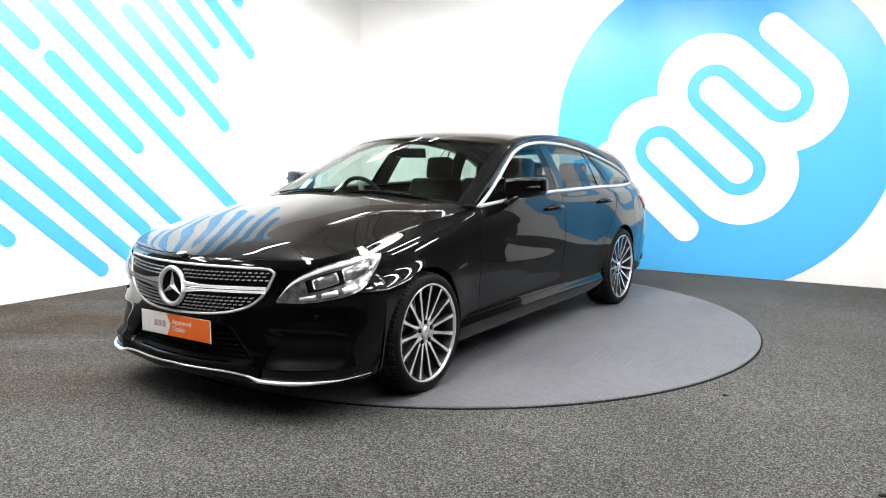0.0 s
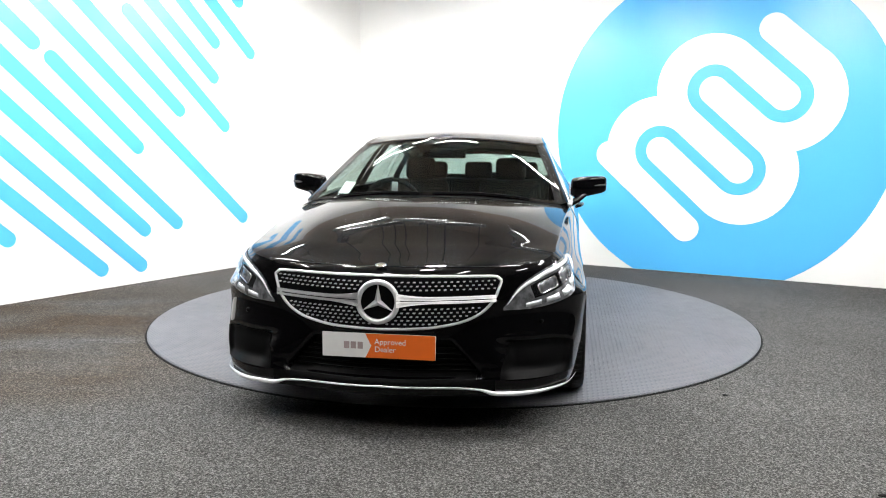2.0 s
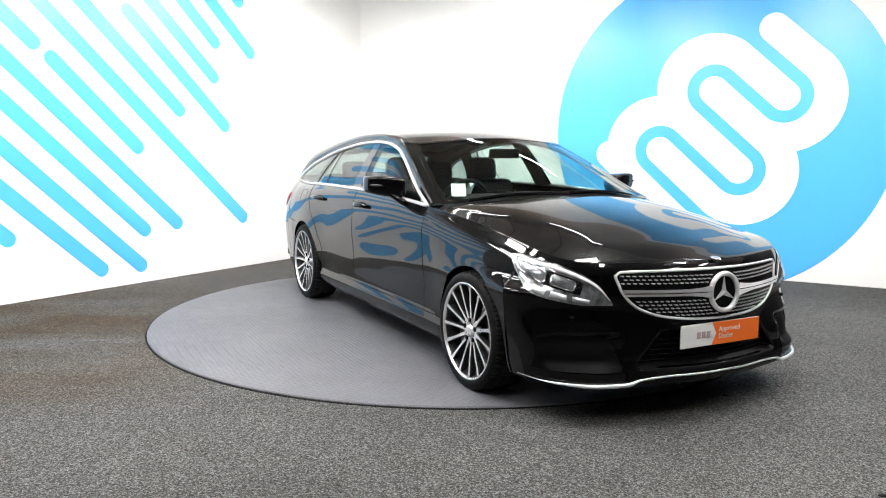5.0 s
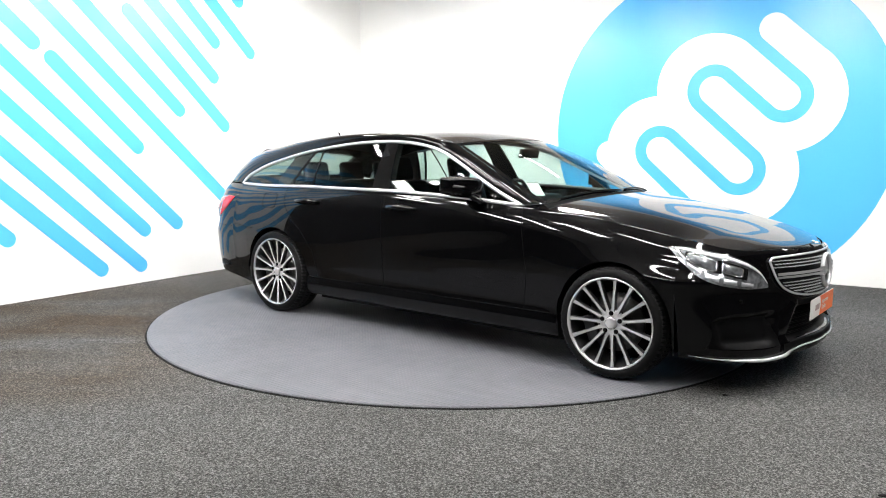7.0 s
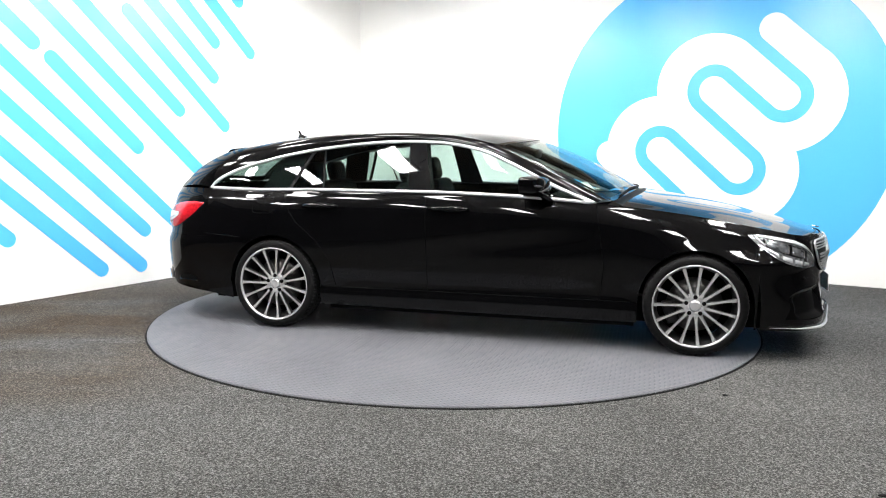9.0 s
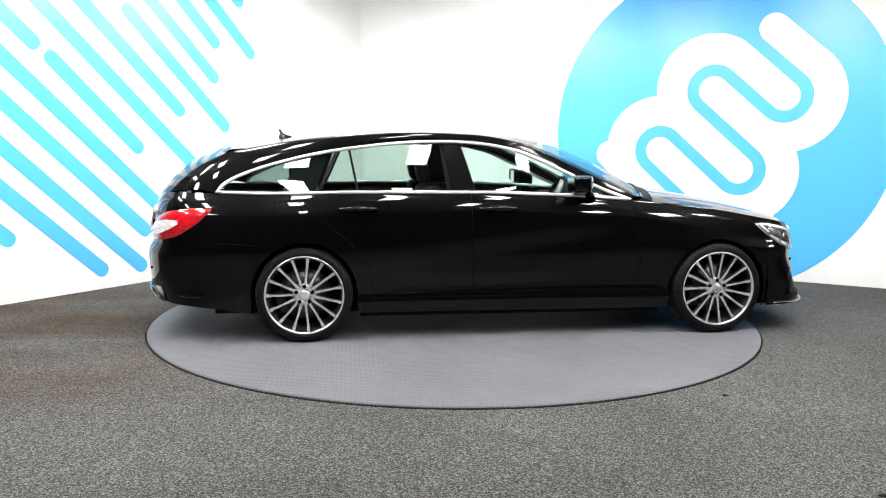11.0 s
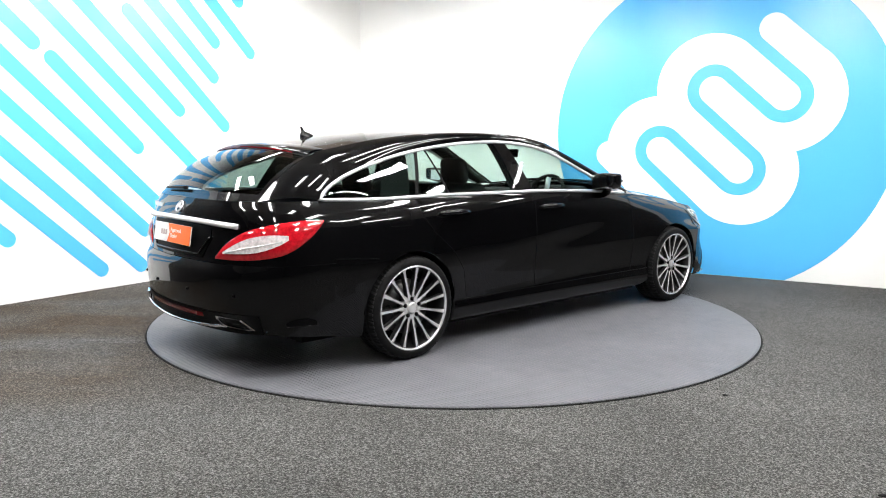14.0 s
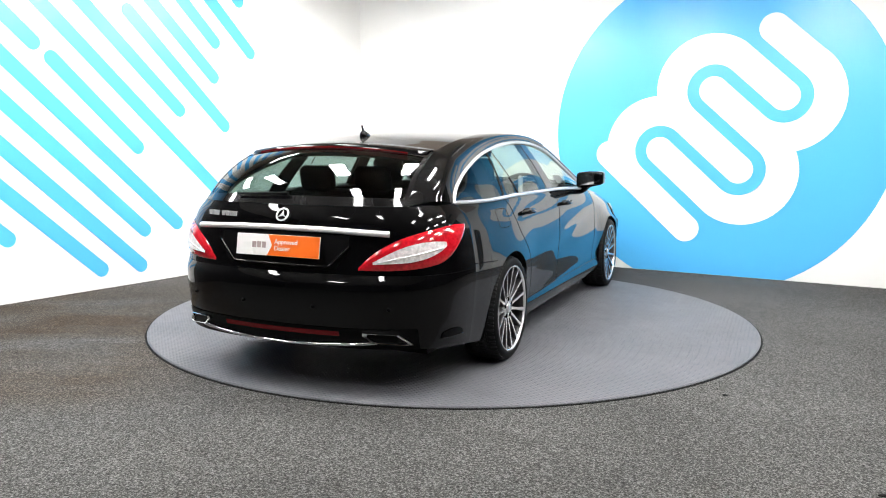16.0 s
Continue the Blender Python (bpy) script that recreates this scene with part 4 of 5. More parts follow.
def round_badge(car, m, r, front):
    bm = bmesh.new()
    pts = [m @ Vector((r * 0.92 * math.cos(2 * math.pi * i / 48), 0, r * 0.92 * math.sin(2 * math.pi * i / 48))) for i in range(48)]
    nrm = (m.to_3x3() @ Vector((0, 1, 0))).normalized()
    tube(bm, pts, r * 0.13, 8, closed=True, up=nrm)
    ring = part("badge_ring", bm, M_SILVER, car, "round chrome badge")
    bm = bmesh.new()
    bmesh.ops.create_circle(bm, cap_ends=True, segments=40, radius=r * 0.9, matrix=m @ Matrix.Translation((0, 0.010 if front < 0 else 0.004, 0)) @ Matrix.Rotation(math.pi / 2, 4, "X"))
    part("badge_ground", bm, M_BLACK, ring)
    for k in range(3):
        a = math.pi / 2 + 2 * math.pi * k / 3
        bm = bmesh.new()
        tip = bm.verts.new(m @ Vector((r * 0.88 * math.cos(a), 0, r * 0.88 * math.sin(a))))
        c = bm.verts.new(m @ Vector((0, -0.012, 0)))
        l, q = (bm.verts.new(m @ Vector((r * 0.17 * math.cos(a + d), 0.004, r * 0.17 * math.sin(a + d)))) for d in (1.05, -1.05))
        e = bm.verts.new(m @ Vector((0, 0.006, 0)))
        for t in ((tip, c, l), (tip, q, c), (tip, l, e), (tip, e, q), (c, e, l), (c, q, e)):
            bm.faces.new(t)
        part("badge_spoke", bm, M_SILVER, ring, smooth=False)


def lettering(text, size, m, mat, parent):
    cu = bpy.data.curves.new("lettering", "FONT")
    cu.body, cu.size, cu.extrude, cu.align_x = text, size, 0.0006, "LEFT"
    cu.materials.append(mat)
    ob = new("lettering", cu)
    ob.parent = parent
    ob.matrix_basis = m
    return ob


def plate(car, m):
    """White and orange dealer plate; m puts its width on x and its face on -y... facing outward."""
    face = m @ Matrix.Rotation(radians(90), 4, "X")          # x along the width, y up, z outward
    bm = bmesh.new()
    add_box(bm, (-0.262, -0.0565, -0.006), (0.262, 0.0565, 0.0), face, 0.002)
    p = part("number_plate", bm, M_PLATE_W, car, "white and orange dealer plate", smooth=False)
    bm = bmesh.new()
    q = [(-0.060, -0.0555), (0.261, -0.0555), (0.261, 0.0555), (-0.060, 0.0555), (-0.032, 0.0)]
    slab(bm, q, lambda u, v, d: face @ Vector((u, v, d)), 0.0, 0.0015)
    part("orange_field", bm, M_PLATE_O, p, smooth=False)
    bm = bmesh.new()
    for x in (-0.160, -0.128, -0.096):
        add_box(bm, (x, -0.016, 0.0), (x + 0.024, 0.016, 0.0014), face)
    part("printed_mark", bm, M_PRINT_G, p, "grey block mark", smooth=False)
    lettering("Approved", 0.036, face @ Matrix.Translation((-0.018, 0.008, 0.0022)), M_PLATE_W, p)
    lettering("Dealer", 0.036, face @ Matrix.Translation((-0.018, -0.027, 0.0022)), M_PLATE_W, p)
    return p


def build_headlight(car, s):
    hi = pchip((0, 0.10, 0.28, 0.47, 0.70, 0.86, 1.0), (0.574, 0.648, 0.712, 0.748, 0.770, 0.780, 0.778))
    lo = pchip((0, 0.17, 0.39, 0.57, 0.70, 0.84, 1.0), (0.562, 0.562, 0.578, 0.606, 0.642, 0.702, 0.772))
    t_in, t_out = t_for_y(nose_at, s * 0.548, 0.570), (0.0 if s > 0 else 1.0)
    turn_u = 0.85                                  # past this the lamp lies on the wing

    def on(u, k, out):
        z = lo(u) + (hi(u) - lo(u)) * k
        if u <= turn_u:
            return nose_at(t_in + (t_out - t_in) * u / turn_u, z, out)
        x = XF - 0.07 * (u - turn_u) / (1 - turn_u)
        return Vector((x, s * (side_profile(x)(z) + out), z))

    lay = lambda u0, u1, k0, k1, out, bulge=0.0, nu=10, nv=5: patch(lambda u, v: on(u0 + (u1 - u0) * u, k0 + (k1 - k0) * v, out + bulge * (math.sin(math.pi * u) * math.sin(math.pi * v)) ** 0.5), nu, nv)
    lamp = part("headlight", patch(lambda u, v: on(u, v, 0.004), 30, 10), M_LAMP_BED, car, "clear headlight with bright light guides")
    part("lamp_mask", lay(0.24, 0.82, 0.34, 0.76, 0.006, 0.0, 18), M_BLACK, lamp)
    part("light_guide", lay(0.02, 0.93, 0.84, 0.955, 0.010, 0.004, 30, 4), M_LED, lamp, "white running-light strip")
    bm = bmesh.new()
    tube(bm, [on(0.905 - 0.10 * (i / 14) ** 2, 0.84 - 0.52 * i / 14, 0.012) for i in range(15)], 0.0055, 8)
    part("light_guide", bm, M_LED, lamp, "white running-light strip")
    for u0, u1, k0, k1 in ((0.30, 0.50, 0.40, 0.70), (0.55, 0.80, 0.36, 0.74)):
        part("projector_lens", lay(u0, u1, k0, k1, 0.008, 0.006), M_LAMP_BED, lamp)
        rim = [on(u0 + (u1 - u0) * a, k0 + (k1 - k0) * b, 0.011) for a, b in ((0.1, 0), (0.9, 0), (1, 0.15), (1, 0.85), (0.9, 1), (0.1, 1), (0, 0.85), (0, 0.15))]
        bm = bmesh.new()
        tube(bm, rim, 0.0028, 6, closed=True)
        part("projector_rim", bm, M_CHROME, lamp)
    for k in range(4):
        u = 0.17 + 0.165 * k
        part("light_cell", lay(u, u + 0.125, 0.09, 0.25, 0.006, 0.008), M_SILVER, lamp)
    part("lamp_cover", patch(lambda u, v: on(u, v, 0.006 + 0.016 * (math.sin(math.pi * u) * math.sin(math.pi * v)) ** 0.4), 26, 12), M_LENS, lamp, "clear cover")


def build_rear(car, rear):
    for s in (-1, 1):
        # tail lamp, an almond from the tailgate to the flank
        hi = pchip((0.0, 0.12, 0.35, 0.6, 0.85, 1.0), (0.688, 0.765, 0.845, 0.882, 0.897, 0.894))
        lo = pchip((0.0, 0.12, 0.35, 0.6, 0.85, 1.0), (0.674, 0.674, 0.680, 0.705, 0.795, 0.884))
        t_in, t_out = (t_for_y(tail_at, s * 0.455, 0.70), 0.018 if s > 0 else 0.982)
        on = lambda u, k, out: tail_at(t_in + (t_out - t_in) * u, lo(u) + (hi(u) - lo(u)) * k, out)
        lamp = part("tail_light", patch(lambda u, v: on(u, v, 0.002 + 0.016 * (math.sin(math.pi * u) * math.sin(math.pi * v)) ** 0.5), 34, 12), M_RED, car, "glossy red almond tail lamp with a clear middle")
        part("clear_lens", patch(lambda u, v: on(0.11 + 0.56 * u, 0.46 + 0.05 * u + 0.50 * (v - 0.5) * math.sin(math.pi * (0.05 + 0.90 * u)) ** 0.7, 0.021), 24, 6), M_TAIL_CLEAR, lamp, "clear white middle")
        bm = bmesh.new()
        tube(bm, [on(0.14 + 0.48 * i / 20, 0.40 + 0.05 * i / 20, 0.022) for i in range(21)], 0.0035, 6)
        part("light_guide", bm, M_BAR, lamp)
        # exhaust trim
        bm = bmesh.new()
        outline = [(-0.118, 0.034), (0.060, 0.026), (0.122, -0.036), (0.085, -0.040), (-0.072, -0.026), (-0.124, 0.014)]
        rings = [[bm.verts.new(tail_yz(s * (0.600 + u * g), 0.325 + v * g, d)) for u, v in outline] for d, g in ((-0.02, 0.94), (0.022, 0.94), (0.026, 0.88), (0.022, 0.76), (0.0, 0.74))]
        for a, b in zip(rings, rings[1:]):
            for i in range(6):
                bm.faces.new((a[i], a[(i + 1) % 6], b[(i + 1) % 6], b[i]))
        tip = part("exhaust_tip", bm, M_CHROME, car, "flattened chrome exhaust trim", smooth=False)
        bm = bmesh.new()
        bm.faces.new([bm.verts.new(tail_yz(s * (0.600 + u * 0.78), 0.325 + v * 0.77, 0.010)) for u, v in outline])
        part("exhaust_mouth", bm, M_BLACK, tip, smooth=False)
        vent = part("bumper_vent", patch(lambda u, v: tail_at((0.045 + 0.075 * u) if s > 0 else (0.955 - 0.075 * u), 0.315 + (0.012 + 0.030 * math.sin(math.pi * u) ** 0.5) * (v - 0.2), 0.004), 12, 4), M_BLACK, car, "slim dark bumper vent")
        bm = bmesh.new()
        tube(bm, [tail_at((0.045 + 0.075 * i / 10) if s > 0 else (0.955 - 0.075 * i / 10), 0.306, 0.006) for i in range(11)], 0.0045, 6)
        part("vent_lip", bm, M_PAINT, vent)
    # dark recess with the plate, bright strip over it
    part("plate_recess", band(tail_yz, -0.40, 0.40, lambda y: 0.668 + 0.10 * max(0, abs(y) - 0.33) / 0.07, lambda y: 0.858 - 0.05 * y * y, 0.004, 24, 6), M_BLACK, car, "dark plate recess")
    bm = bmesh.new()
    tube(bm, [tail_yz(y, 0.688 + 0.10 * max(0, abs(y) - 0.30) / 0.10, 0.010) for y in np.linspace(-0.405, 0.405, 40)], 0.006, 6)
    part("recess_lip", bm, M_PAINT, car)
    bm = bmesh.new()
    tube(bm, [tail_yz(y, 0.878 - 0.05 * y * y, 0.006) for y in np.linspace(-0.60, 0.60, 50)], 0.018, 10, flat=0.9)
    part("tailgate_strip", bm, M_BAR, car, "chrome strip across the tailgate")
    c = tail_yz(0, 0.765, 0.024)
    plate(car, Matrix.Translation((c.x, 0, 0.785)) @ Matrix.Rotation(radians(-90), 4, "Z") @ Matrix.Rotation(radians(-9), 4, "X"))
    c = tail_yz(0, 0.945, 0.010)
    round_badge(car, Matrix.Translation(c) @ Matrix.Rotation(radians(-90), 4, "Z") @ Matrix.Rotation(radians(-30), 4, "X"), 0.038, -1)
    for i in range(7):
        bm = bmesh.new()
        p = tail_yz(0.53 - i * 0.030 - (0.02 if i > 2 else 0), 0.935, 0.004)
        add_box(bm, (p.x - 0.004, p.y - 0.010, p.z - 0.013), (p.x + 0.010, p.y + 0.010, p.z + 0.013))
        part("model_mark", bm, M_SILVER, car, "small chrome bar", smooth=False)
    # lower apron: dark skirt, red reflector strip, bright line
    part("rear_apron", band(tail_yz, -0.74, 0.74, lambda y: 0.262, lambda y: 0.372, 0.005, 30, 6), M_BLACK, car, "black lower apron")
    part("rear_reflector", band(tail_yz, -0.36, 0.36, lambda y: 0.330, lambda y: 0.356, 0.010, 24, 2), M_RED_DARK, car, "narrow dark red reflector strip")
    bm = bmesh.new()
    tube(bm, [tail_yz(y, 0.272 + 0.03 * (y / 0.55) ** 2, 0.018) for y in np.linspace(-0.55, 0.55, 44)], 0.0085, 8)
    part("apron_strip", bm, M_CHROME, car, "chrome strip along the lower apron")
    for y in (-0.62, -0.22, 0.22, 0.62):
        bm = bmesh.new()
        bmesh.ops.create_uvsphere(bm, u_segments=12, v_segments=8, radius=0.010, matrix=Matrix.Translation(tail_yz(y, 0.48, 0.0)))
        part("parking_sensor", bm, M_BLACK, car)


def build_mirror(car, s):
    c = Vector((0.385, s * 0.965, 1.058))
    bm = bmesh.new()
    bmesh.ops.create_uvsphere(bm, u_segments=28, v_segments=16, radius=1.0)
    for v in bm.verts:
        p = v.co
        q = Vector([math.copysign(abs(k) ** 0.32, k) for k in p])
        taper = 1 - 0.20 * max(0, q.y)
        v.co = c + Vector((q.x * 0.095 * (1 if q.x > 0 else 0.55) * taper - 0.03 * q.y * 1, s * q.y * 0.118, q.z * 0.066 * taper + 0.012 * q.y))
    m = part("wing_mirror", bm, M_PAINT, car, "black door mirror on a short arm")
    bm = bmesh.new()
    tube(bm, [Vector((0.50, s * 0.845, 0.945)), Vector((0.49, s * 0.885, 0.965)), Vector((0.46, s * 0.925, 1.0)), Vector((0.42, s * 0.95, 1.03))], lambda t: 0.038 - 0.006 * t, 10, flat=0.6)
    part("mirror_arm", bm, M_PAINT, m)
    bm = bmesh.new()
    tube(bm, [c + Vector((0.09 - 0.045 * (i / 10) ** 2, s * (-0.09 + 0.20 * i / 10), -0.004 + 0.012 * i / 10)) for i in range(11)], 0.008, 6)
    part("indicator", bm, M_ALLOY_DARK, m)
    bm = bmesh.new()
    add_box(bm, (-0.003, -0.092, -0.046), (0.0, 0.092, 0.046), Matrix.Translation(c + Vector((-0.056, s * 0.004, 0))), 0.0)
    part("mirror_glass", bm, M_CHROME, m, "mirror glass", smooth=False)


def build_wheel(car, x, s, like=None):
    """Wheel with fifteen slim spokes; its hub lies on the y axis, its face at +y."""
    m = Matrix.Translation((x, s * 0.931, WHEEL_Z)) @ Matrix.Rotation(0 if s > 0 else math.pi, 4, "Z")
    if like:
        return copy_thing(like, m)
    R, r = 0.324, 0.262
    bm = bmesh.new()
    lathe(bm, [(r - 0.004, -0.006), (r + 0.003, 0.002), (r + 0.016, 0.006), (R - 0.022, 0.002), (R - 0.008, -0.012), (R - 0.001, -0.032), (R, -0.05), (R, -0.078), (R - 0.008, -0.080), (R - 0.008, -0.088),
               (R, -0.090), (R, -0.125), (R - 0.008, -0.127), (R - 0.008, -0.135), (R, -0.137), (R, -0.18), (R - 0.008, -0.215), (r, -0.235)], 96)
    tyre_bm = bm
    # shoulder blocks
    bm.verts.ensure_lookup_table()
    n = 96
    for ring in (3, 4, 5):
        for i in range(0, n, 2):
            v = bm.verts[ring * n + i]
            d = Vector((v.co.x, 0, v.co.z)).normalized()
            v.co -= d * 0.006
    bm = bmesh.new()
    lathe(bm, [(r - 0.011, -0.012), (r - 0.009, -0.002), (r - 0.004, 0.003), (r + 0.003, 0.002), (r + 0.003, -0.006)], 72)
    wheel = part("wheel", bm, M_ALLOY, car, "machined alloy wheel with fifteen slim spokes")
    wheel.matrix_basis = m
    part("tyre", tyre_bm, M_TYRE, wheel, "low black tyre")
    bm = bmesh.new()
    for k in range(78):
        for y0, y1, lag in ((-0.058, -0.010, 0.0), (-0.112, -0.064, 0.5), (-0.168, -0.118, 0.0)):
            a = 2 * math.pi * (k + lag) / 78
            ring = []
            for y, skew in ((y0, 0.010), (y1, -0.010)):
                drop = 0.010 if y > -0.02 else 0.0
                for rad in (R - 0.014 - drop, R + 0.0012 - drop):
                    for da in (-0.024, 0.024):
                        ring.append(bm.verts.new((rad * math.cos(a + da + skew), y, rad * math.sin(a + da + skew))))
            for q in ((0, 1, 3, 2), (4, 6, 7, 5), (2, 3, 7, 6), (0, 2, 6, 4), (1, 5, 7, 3)):
                bm.faces.new([ring[i] for i in q])
    bmesh.ops.recalc_face_normals(bm, faces=bm.faces)
    tagged(part("tread", bm, M_TREAD, wheel, "dark tread blocks", smooth=False), kind="stuff")
    bm = bmesh.new()
    lathe(bm, [(r - 0.023, -0.20), (r - 0.028, -0.07), (r - 0.020, -0.035), (r - 0.011, -0.013)], 72)
    part("rim_barrel", bm, M_ALLOY_DARK, wheel)
    spoke = None
    for k in range(15):
        a = 2 * math.pi * k / 15
        if spoke is None:
            bm = bmesh.new()
            secs = []
            for d, w, y in ((0.052, 0.0125, -0.030), (0.09, 0.0082, -0.026), (0.15, 0.0068, -0.018), (0.21, 0.0080, -0.012), (r - 0.012, 0.0112, -0.006)):
                secs.append([bm.verts.new((d, y + dy, ww)) for ww, dy in ((-w, 0.0), (w, 0.0), (w * 1.25, -0.012), (w * 0.9, -0.036), (-w * 0.9, -0.036), (-w * 1.25, -0.012))])
            for p, q in zip(secs, secs[1:]):
                for i in range(6):
                    f = bm.faces.new((p[i], p[(i + 1) % 6], q[(i + 1) % 6], q[i]))
                    f.material_index = 0 if i == 0 else 1
            spoke = mesh_object("spoke", bm, [M_ALLOY, M_ALLOY_DARK], wheel)
        else:
            o = new("spoke", spoke.data)
            o.parent = wheel
            o.matrix_basis = Matrix.Rotation(a, 4, "Y")
    bm = bmesh.new()
    rings = lathe(bm, [(0.080, -0.048), (0.076, -0.034), (0.062, -0.028), (0.040, -0.026), (0.037, -0.032)], 48)
    part("hub", bm, M_ALLOY, wheel)
    bm = bmesh.new()
    rings = lathe(bm, [(0.036, -0.034), (0.034, -0.020), (0.028, -0.016), (0.012, -0.014)], 32)
    bm.faces.new(rings[-1])
    part("hub_cap", bm, M_ALLOY, wheel, "round silver centre cap")
    for k in range(5):
        a = 2 * math.pi * k / 5 + math.pi / 2
        bm = bmesh.new()
        bmesh.ops.create_cone(bm, cap_ends=True, segments=14, radius1=0.0130, radius2=0.0130, depth=0.014, matrix=Matrix.Translation((0.056 * math.cos(a), -0.0285, 0.056 * math.sin(a))) @ Matrix.Rotation(math.pi / 2, 4, "X"))
        part("bolt_recess", bm, M_BLACK, wheel)
    bm = bmesh.new()
    lathe(bm, [(0.07, -0.085), (0.172, -0.085), (0.172, -0.11), (0.07, -0.11)], 48)
    part("brake_disc", bm, M_DISC, wheel, "grey steel brake disc")
    bm = bmesh.new()
    add_box(bm, (0.115, -0.125, -0.075), (0.195, -0.065, 0.075), Matrix.Rotation(0.35, 4, "Y"), 0.012)
    part("brake_caliper", bm, M_ALLOY_DARK, wheel)
    bm = bmesh.new()
    rings = lathe(bm, [(0.236, -0.20), (0.05, -0.19), (0.01, -0.19)], 32)
    part("wheel_back", bm, M_BLACK, wheel)
    return wheel


def rounded_block(lo, hi, m=Matrix.Identity(4), bevel=0.03):
    bm = box_bm(lo, hi, Matrix.Identity(4), 0)
    bmesh.ops.bevel(bm, geom=bm.edges[:], offset=bevel, segments=3, affect="EDGES", profile=0.5)
    bmesh.ops.transform(bm, matrix=m, verts=bm.verts)
    return bm


def build_cabin(car):
    bm = bmesh.new()
    add_box(bm, (-2.10, -0.64, 0.150), (2.08, 0.64, 0.32))
    add_box(bm, (-2.46, -0.60, 0.285), (-2.05, 0.60, 0.34))
    add_box(bm, (-1.10, -0.77, 0.140), (1.06, 0.77, 0.30))
    part("underbody", bm, M_BLACK, car, smooth=False)
    for x in AXLES:
        for s in (-1, 1):
            bm = bmesh.new()
            rows = []
            for y in (0.905, 0.885, 0.56):
                rows.append([bm.verts.new((x + (ARCH_R + 0.004) * math.cos(math.pi * i / 24), s * y, WHEEL_Z + (ARCH_R + 0.004) * math.sin(math.pi * i / 24))) for i in range(25)])
            for a, b in zip(rows, rows[1:]):
                for i in range(24):
                    bm.faces.new((a[i], a[i + 1], b[i + 1], b[i]))
            bm.faces.new(rows[-1])
            part("wheel_arch_liner", bm, M_BLACK, car)
    part("boot_floor", box_bm((-2.30, -0.72, 0.62), (-1.45, 0.72, 0.66)), M_SOFT, car, smooth=False)
    dash = part("dashboard", rounded_block((0.45, -0.74, 0.62), (0.92, 0.74, 0.945), bevel=0.08), M_SOFT, car, "dark soft dashboard")
    part("instrument_hood", rounded_block((0.47, -0.56, 0.92), (0.70, -0.18, 1.0), bevel=0.035), M_SOFT, dash)
    part("centre_screen", rounded_block((0.52, -0.13, 0.93), (0.55, 0.13, 1.01), bevel=0.008), M_BLACK, dash)
    bm = bmesh.new()
    cw, tilt = Vector((0.36, -0.37, 0.915)), Matrix.Rotation(radians(-65), 3, "Y")
    tube(bm, [cw + tilt @ Vector((0.187 * math.cos(2 * math.pi * i / 40), 0.187 * math.sin(2 * math.pi * i / 40), 0)) for i in range(40)], 0.016, 8, closed=True, up=tilt @ Vector((0, 0, 1)))
    wheel = part("steering_wheel", bm, M_SOFT, car, "dark leather steering wheel")
    bm = bmesh.new()
    for a in (0.15, math.pi - 0.15, -math.pi / 2):
        tube(bm, [cw + tilt @ Vector((k * math.cos(a), k * math.sin(a), -0.01)) for k in (0.0, 0.06, 0.12, 0.18)], 0.022, 6)
    part("steering_spokes", bm, M_SILVER, wheel)
    for y in (-0.37, 0.37):
        seat = part("front_seat", rounded_block((-0.42, y - 0.25, 0.36), (0.12, y + 0.25, 0.58), bevel=0.06), M_SOFT, car, "dark leather seat")
        part("backrest", rounded_block((-0.09, -0.245, 0.0), (0.07, 0.245, 0.60), Matrix.Translation((-0.42, y, 0.48)) @ Matrix.Rotation(radians(-18), 4, "Y"), 0.06), M_SOFT, seat)
        part("headrest", rounded_block((-0.05, -0.12, 0.0), (0.04, 0.125, 0.19), Matrix.Translation((-0.61, y, 1.045)) @ Matrix.Rotation(radians(-12), 4, "Y"), 0.045), M_SOFT, seat)
    bench = part("rear_seat", rounded_block((-1.35, -0.66, 0.38), (-0.80, 0.66, 0.56), bevel=0.06), M_SOFT, car, "dark leather rear bench")
    part("backrest", rounded_block((-0.08, -0.66, 0.0), (0.07, 0.66, 0.58), Matrix.Translation((-1.32, 0, 0.48)) @ Matrix.Rotation(radians(-20), 4, "Y"), 0.06), M_SOFT, bench)
    for y in (-0.42, 0.0, 0.42):
        part("headrest", rounded_block((-0.05, -0.12, 0.0), (0.04, 0.135, 0.17), Matrix.Translation((-1.52, y, 1.015)) @ Matrix.Rotation(radians(-10), 4, "Y"), 0.04), M_SOFT, bench)
    part("load_cover", box_bm((-2.20, -0.62, 0.93), (-1.56, 0.62, 0.945)), M_SOFT, car, smooth=False)
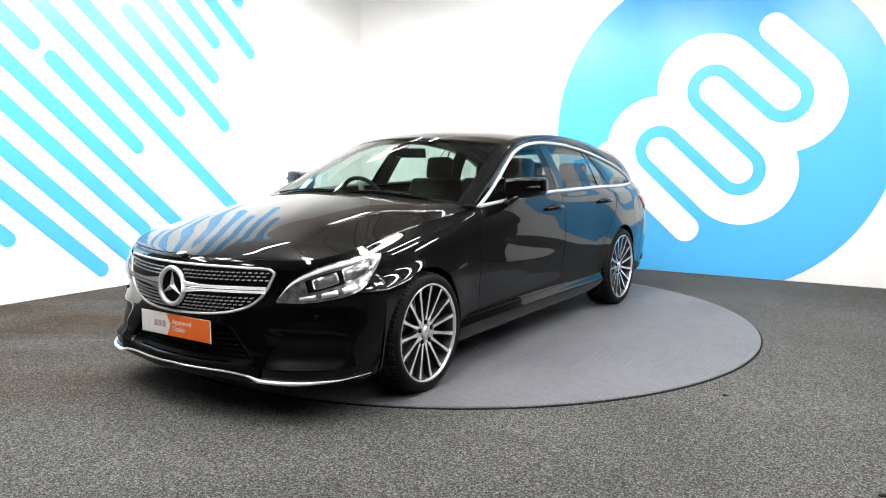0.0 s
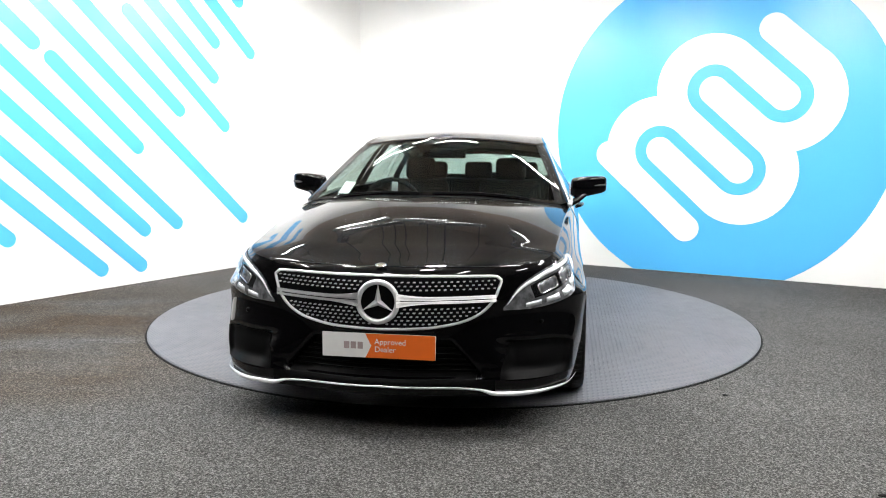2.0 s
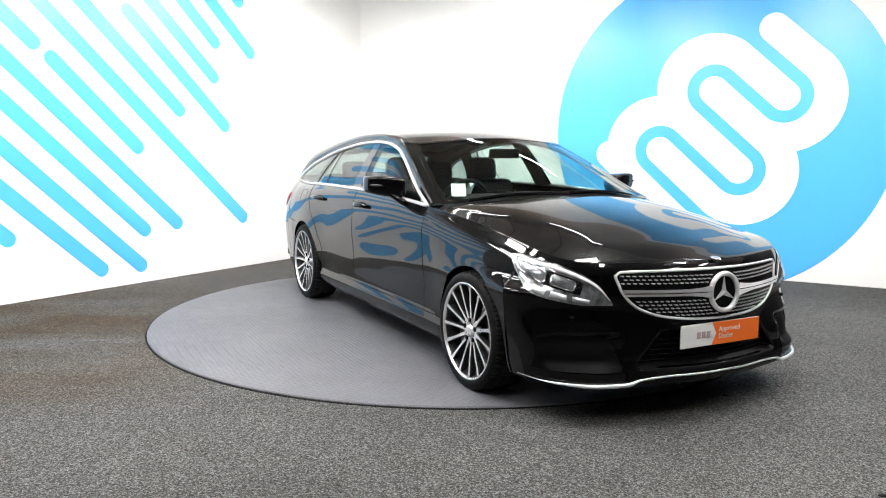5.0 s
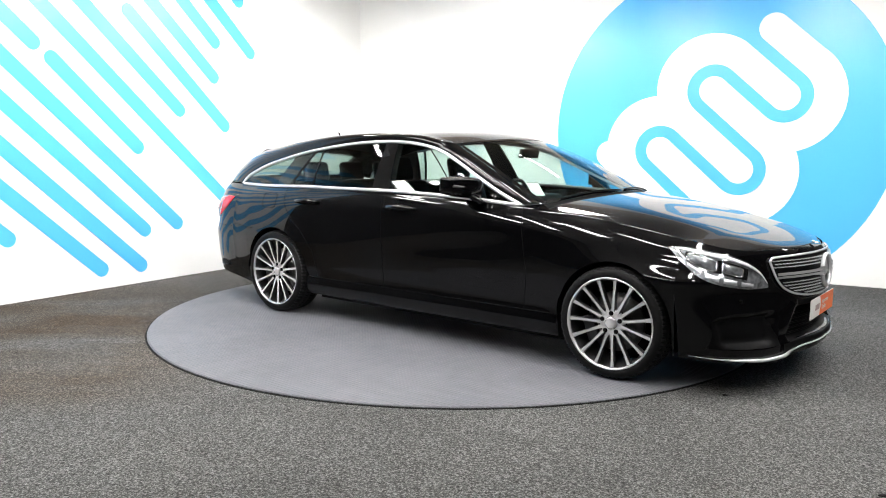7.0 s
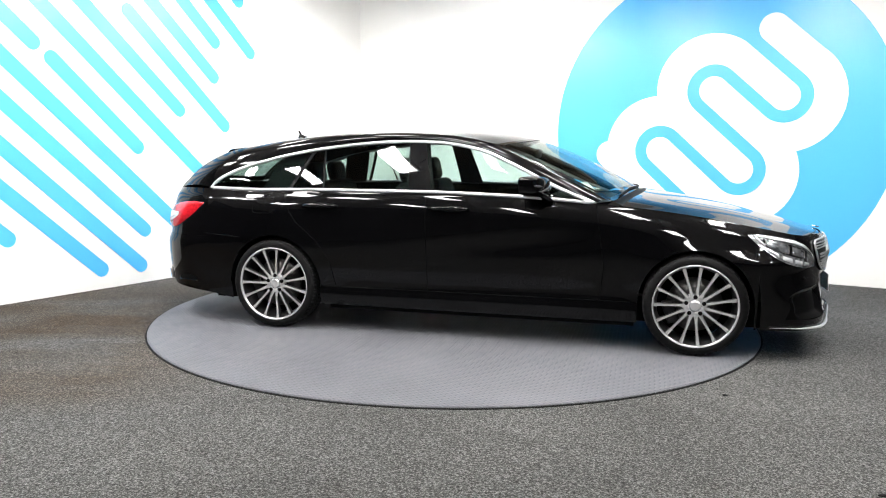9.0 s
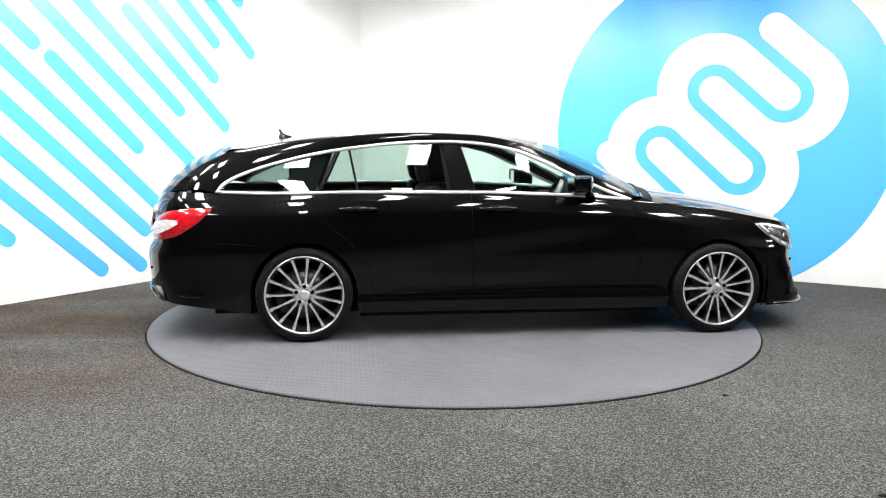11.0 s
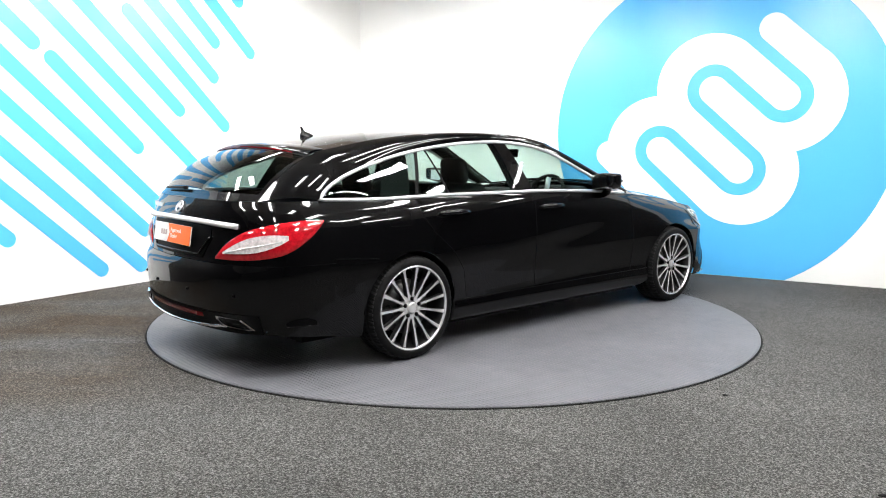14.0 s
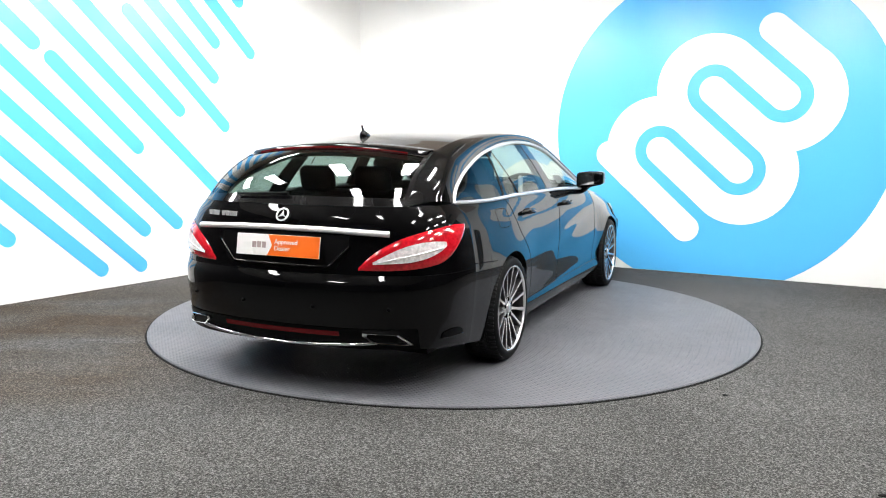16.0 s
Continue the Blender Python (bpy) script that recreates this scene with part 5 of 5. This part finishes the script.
    part("inside_mirror", rounded_block((-0.012, -0.125, -0.034), (0.012, 0.125, 0.034), Matrix.Translation((0.30, 0.0, 1.265)) @ Matrix.Rotation(radians(12), 4, "Y"), 0.01), M_BLACK, car)
    bm = box_bm((-0.055, -0.045, 0), (0.055, 0.045, 0.002), Matrix.Translation((0.73, -0.60, 1.040)) @ Matrix.Rotation(radians(-25), 4, "Z") @ Matrix.Rotation(radians(42), 4, "Y"))
    part("paper_card", bm, M_CARD, car, "white card behind the windscreen", smooth=False)
    # headlining
    roof = coons(ROOF_FRONT, ROOF_BACK, ROOF_EDGE, mirror_y(ROOF_EDGE, -1))
    part("headlining", patch(lambda u, v: roof(0.02 + 0.94 * u, v) + Vector((0, 0, -0.03)), 24, 14), M_SOFT, car)


def build_car():
    car = tagged(new("estate_car"), "glossy black estate car with chrome trim on the turntable", "car")
    for s in (-1, 1):
        made = build_flank(car, s)
        build_glasshouse(car, made, s)
        build_mirror(car, s)
    screen, rear = build_shell(car)
    build_front(car)
    build_rear(car, rear)
    wheel = build_wheel(car, AXLES[1], 1)
    for x, s in ((AXLES[1], -1), (AXLES[0], 1), (AXLES[0], -1)):
        build_wheel(car, x, s, wheel)
    build_cabin(car)
    return car

build_room()
build_lights()
TABLE = build_table()
build_scraps()
CAR = build_car()

# ---- turning: seconds and the car's heading in degrees ----
TURN = ((0, -123.0), (0.5, -117.2), (1, -111.15), (1.5, -105.15), (2, -99.05), (2.5, -92.95), (3, -86.85), (3.5, -80.8), (4, -74.75), (5, -62.6), (6.3, -46.8),
        (7, -38.4), (7.5, -32.4), (8, -26.6), (8.5, -20.8), (9, -14.85), (9.2, -12.45), (10, -3.8), (10.7, 3.8), (11.3, 10.3), (11.5, 12.45), (12, 17.8), (12.5, 23.4),
        (13, 29.35), (13.5, 35.5), (14, 41.7), (14.5, 47.9), (15, 54.1), (15.5, 60.15), (16, 66.25))


def motions():
    walk(TABLE, [(t, pose(HUB[0], HUB[1], 0, 0, 0, a)) for t, a in TURN])
    walk(CAR, [(t, pose(HUB[0], HUB[1], 0, 0, 0, a) @ pose(0.356, 0.055, 0)) for t, a in TURN])


motions()
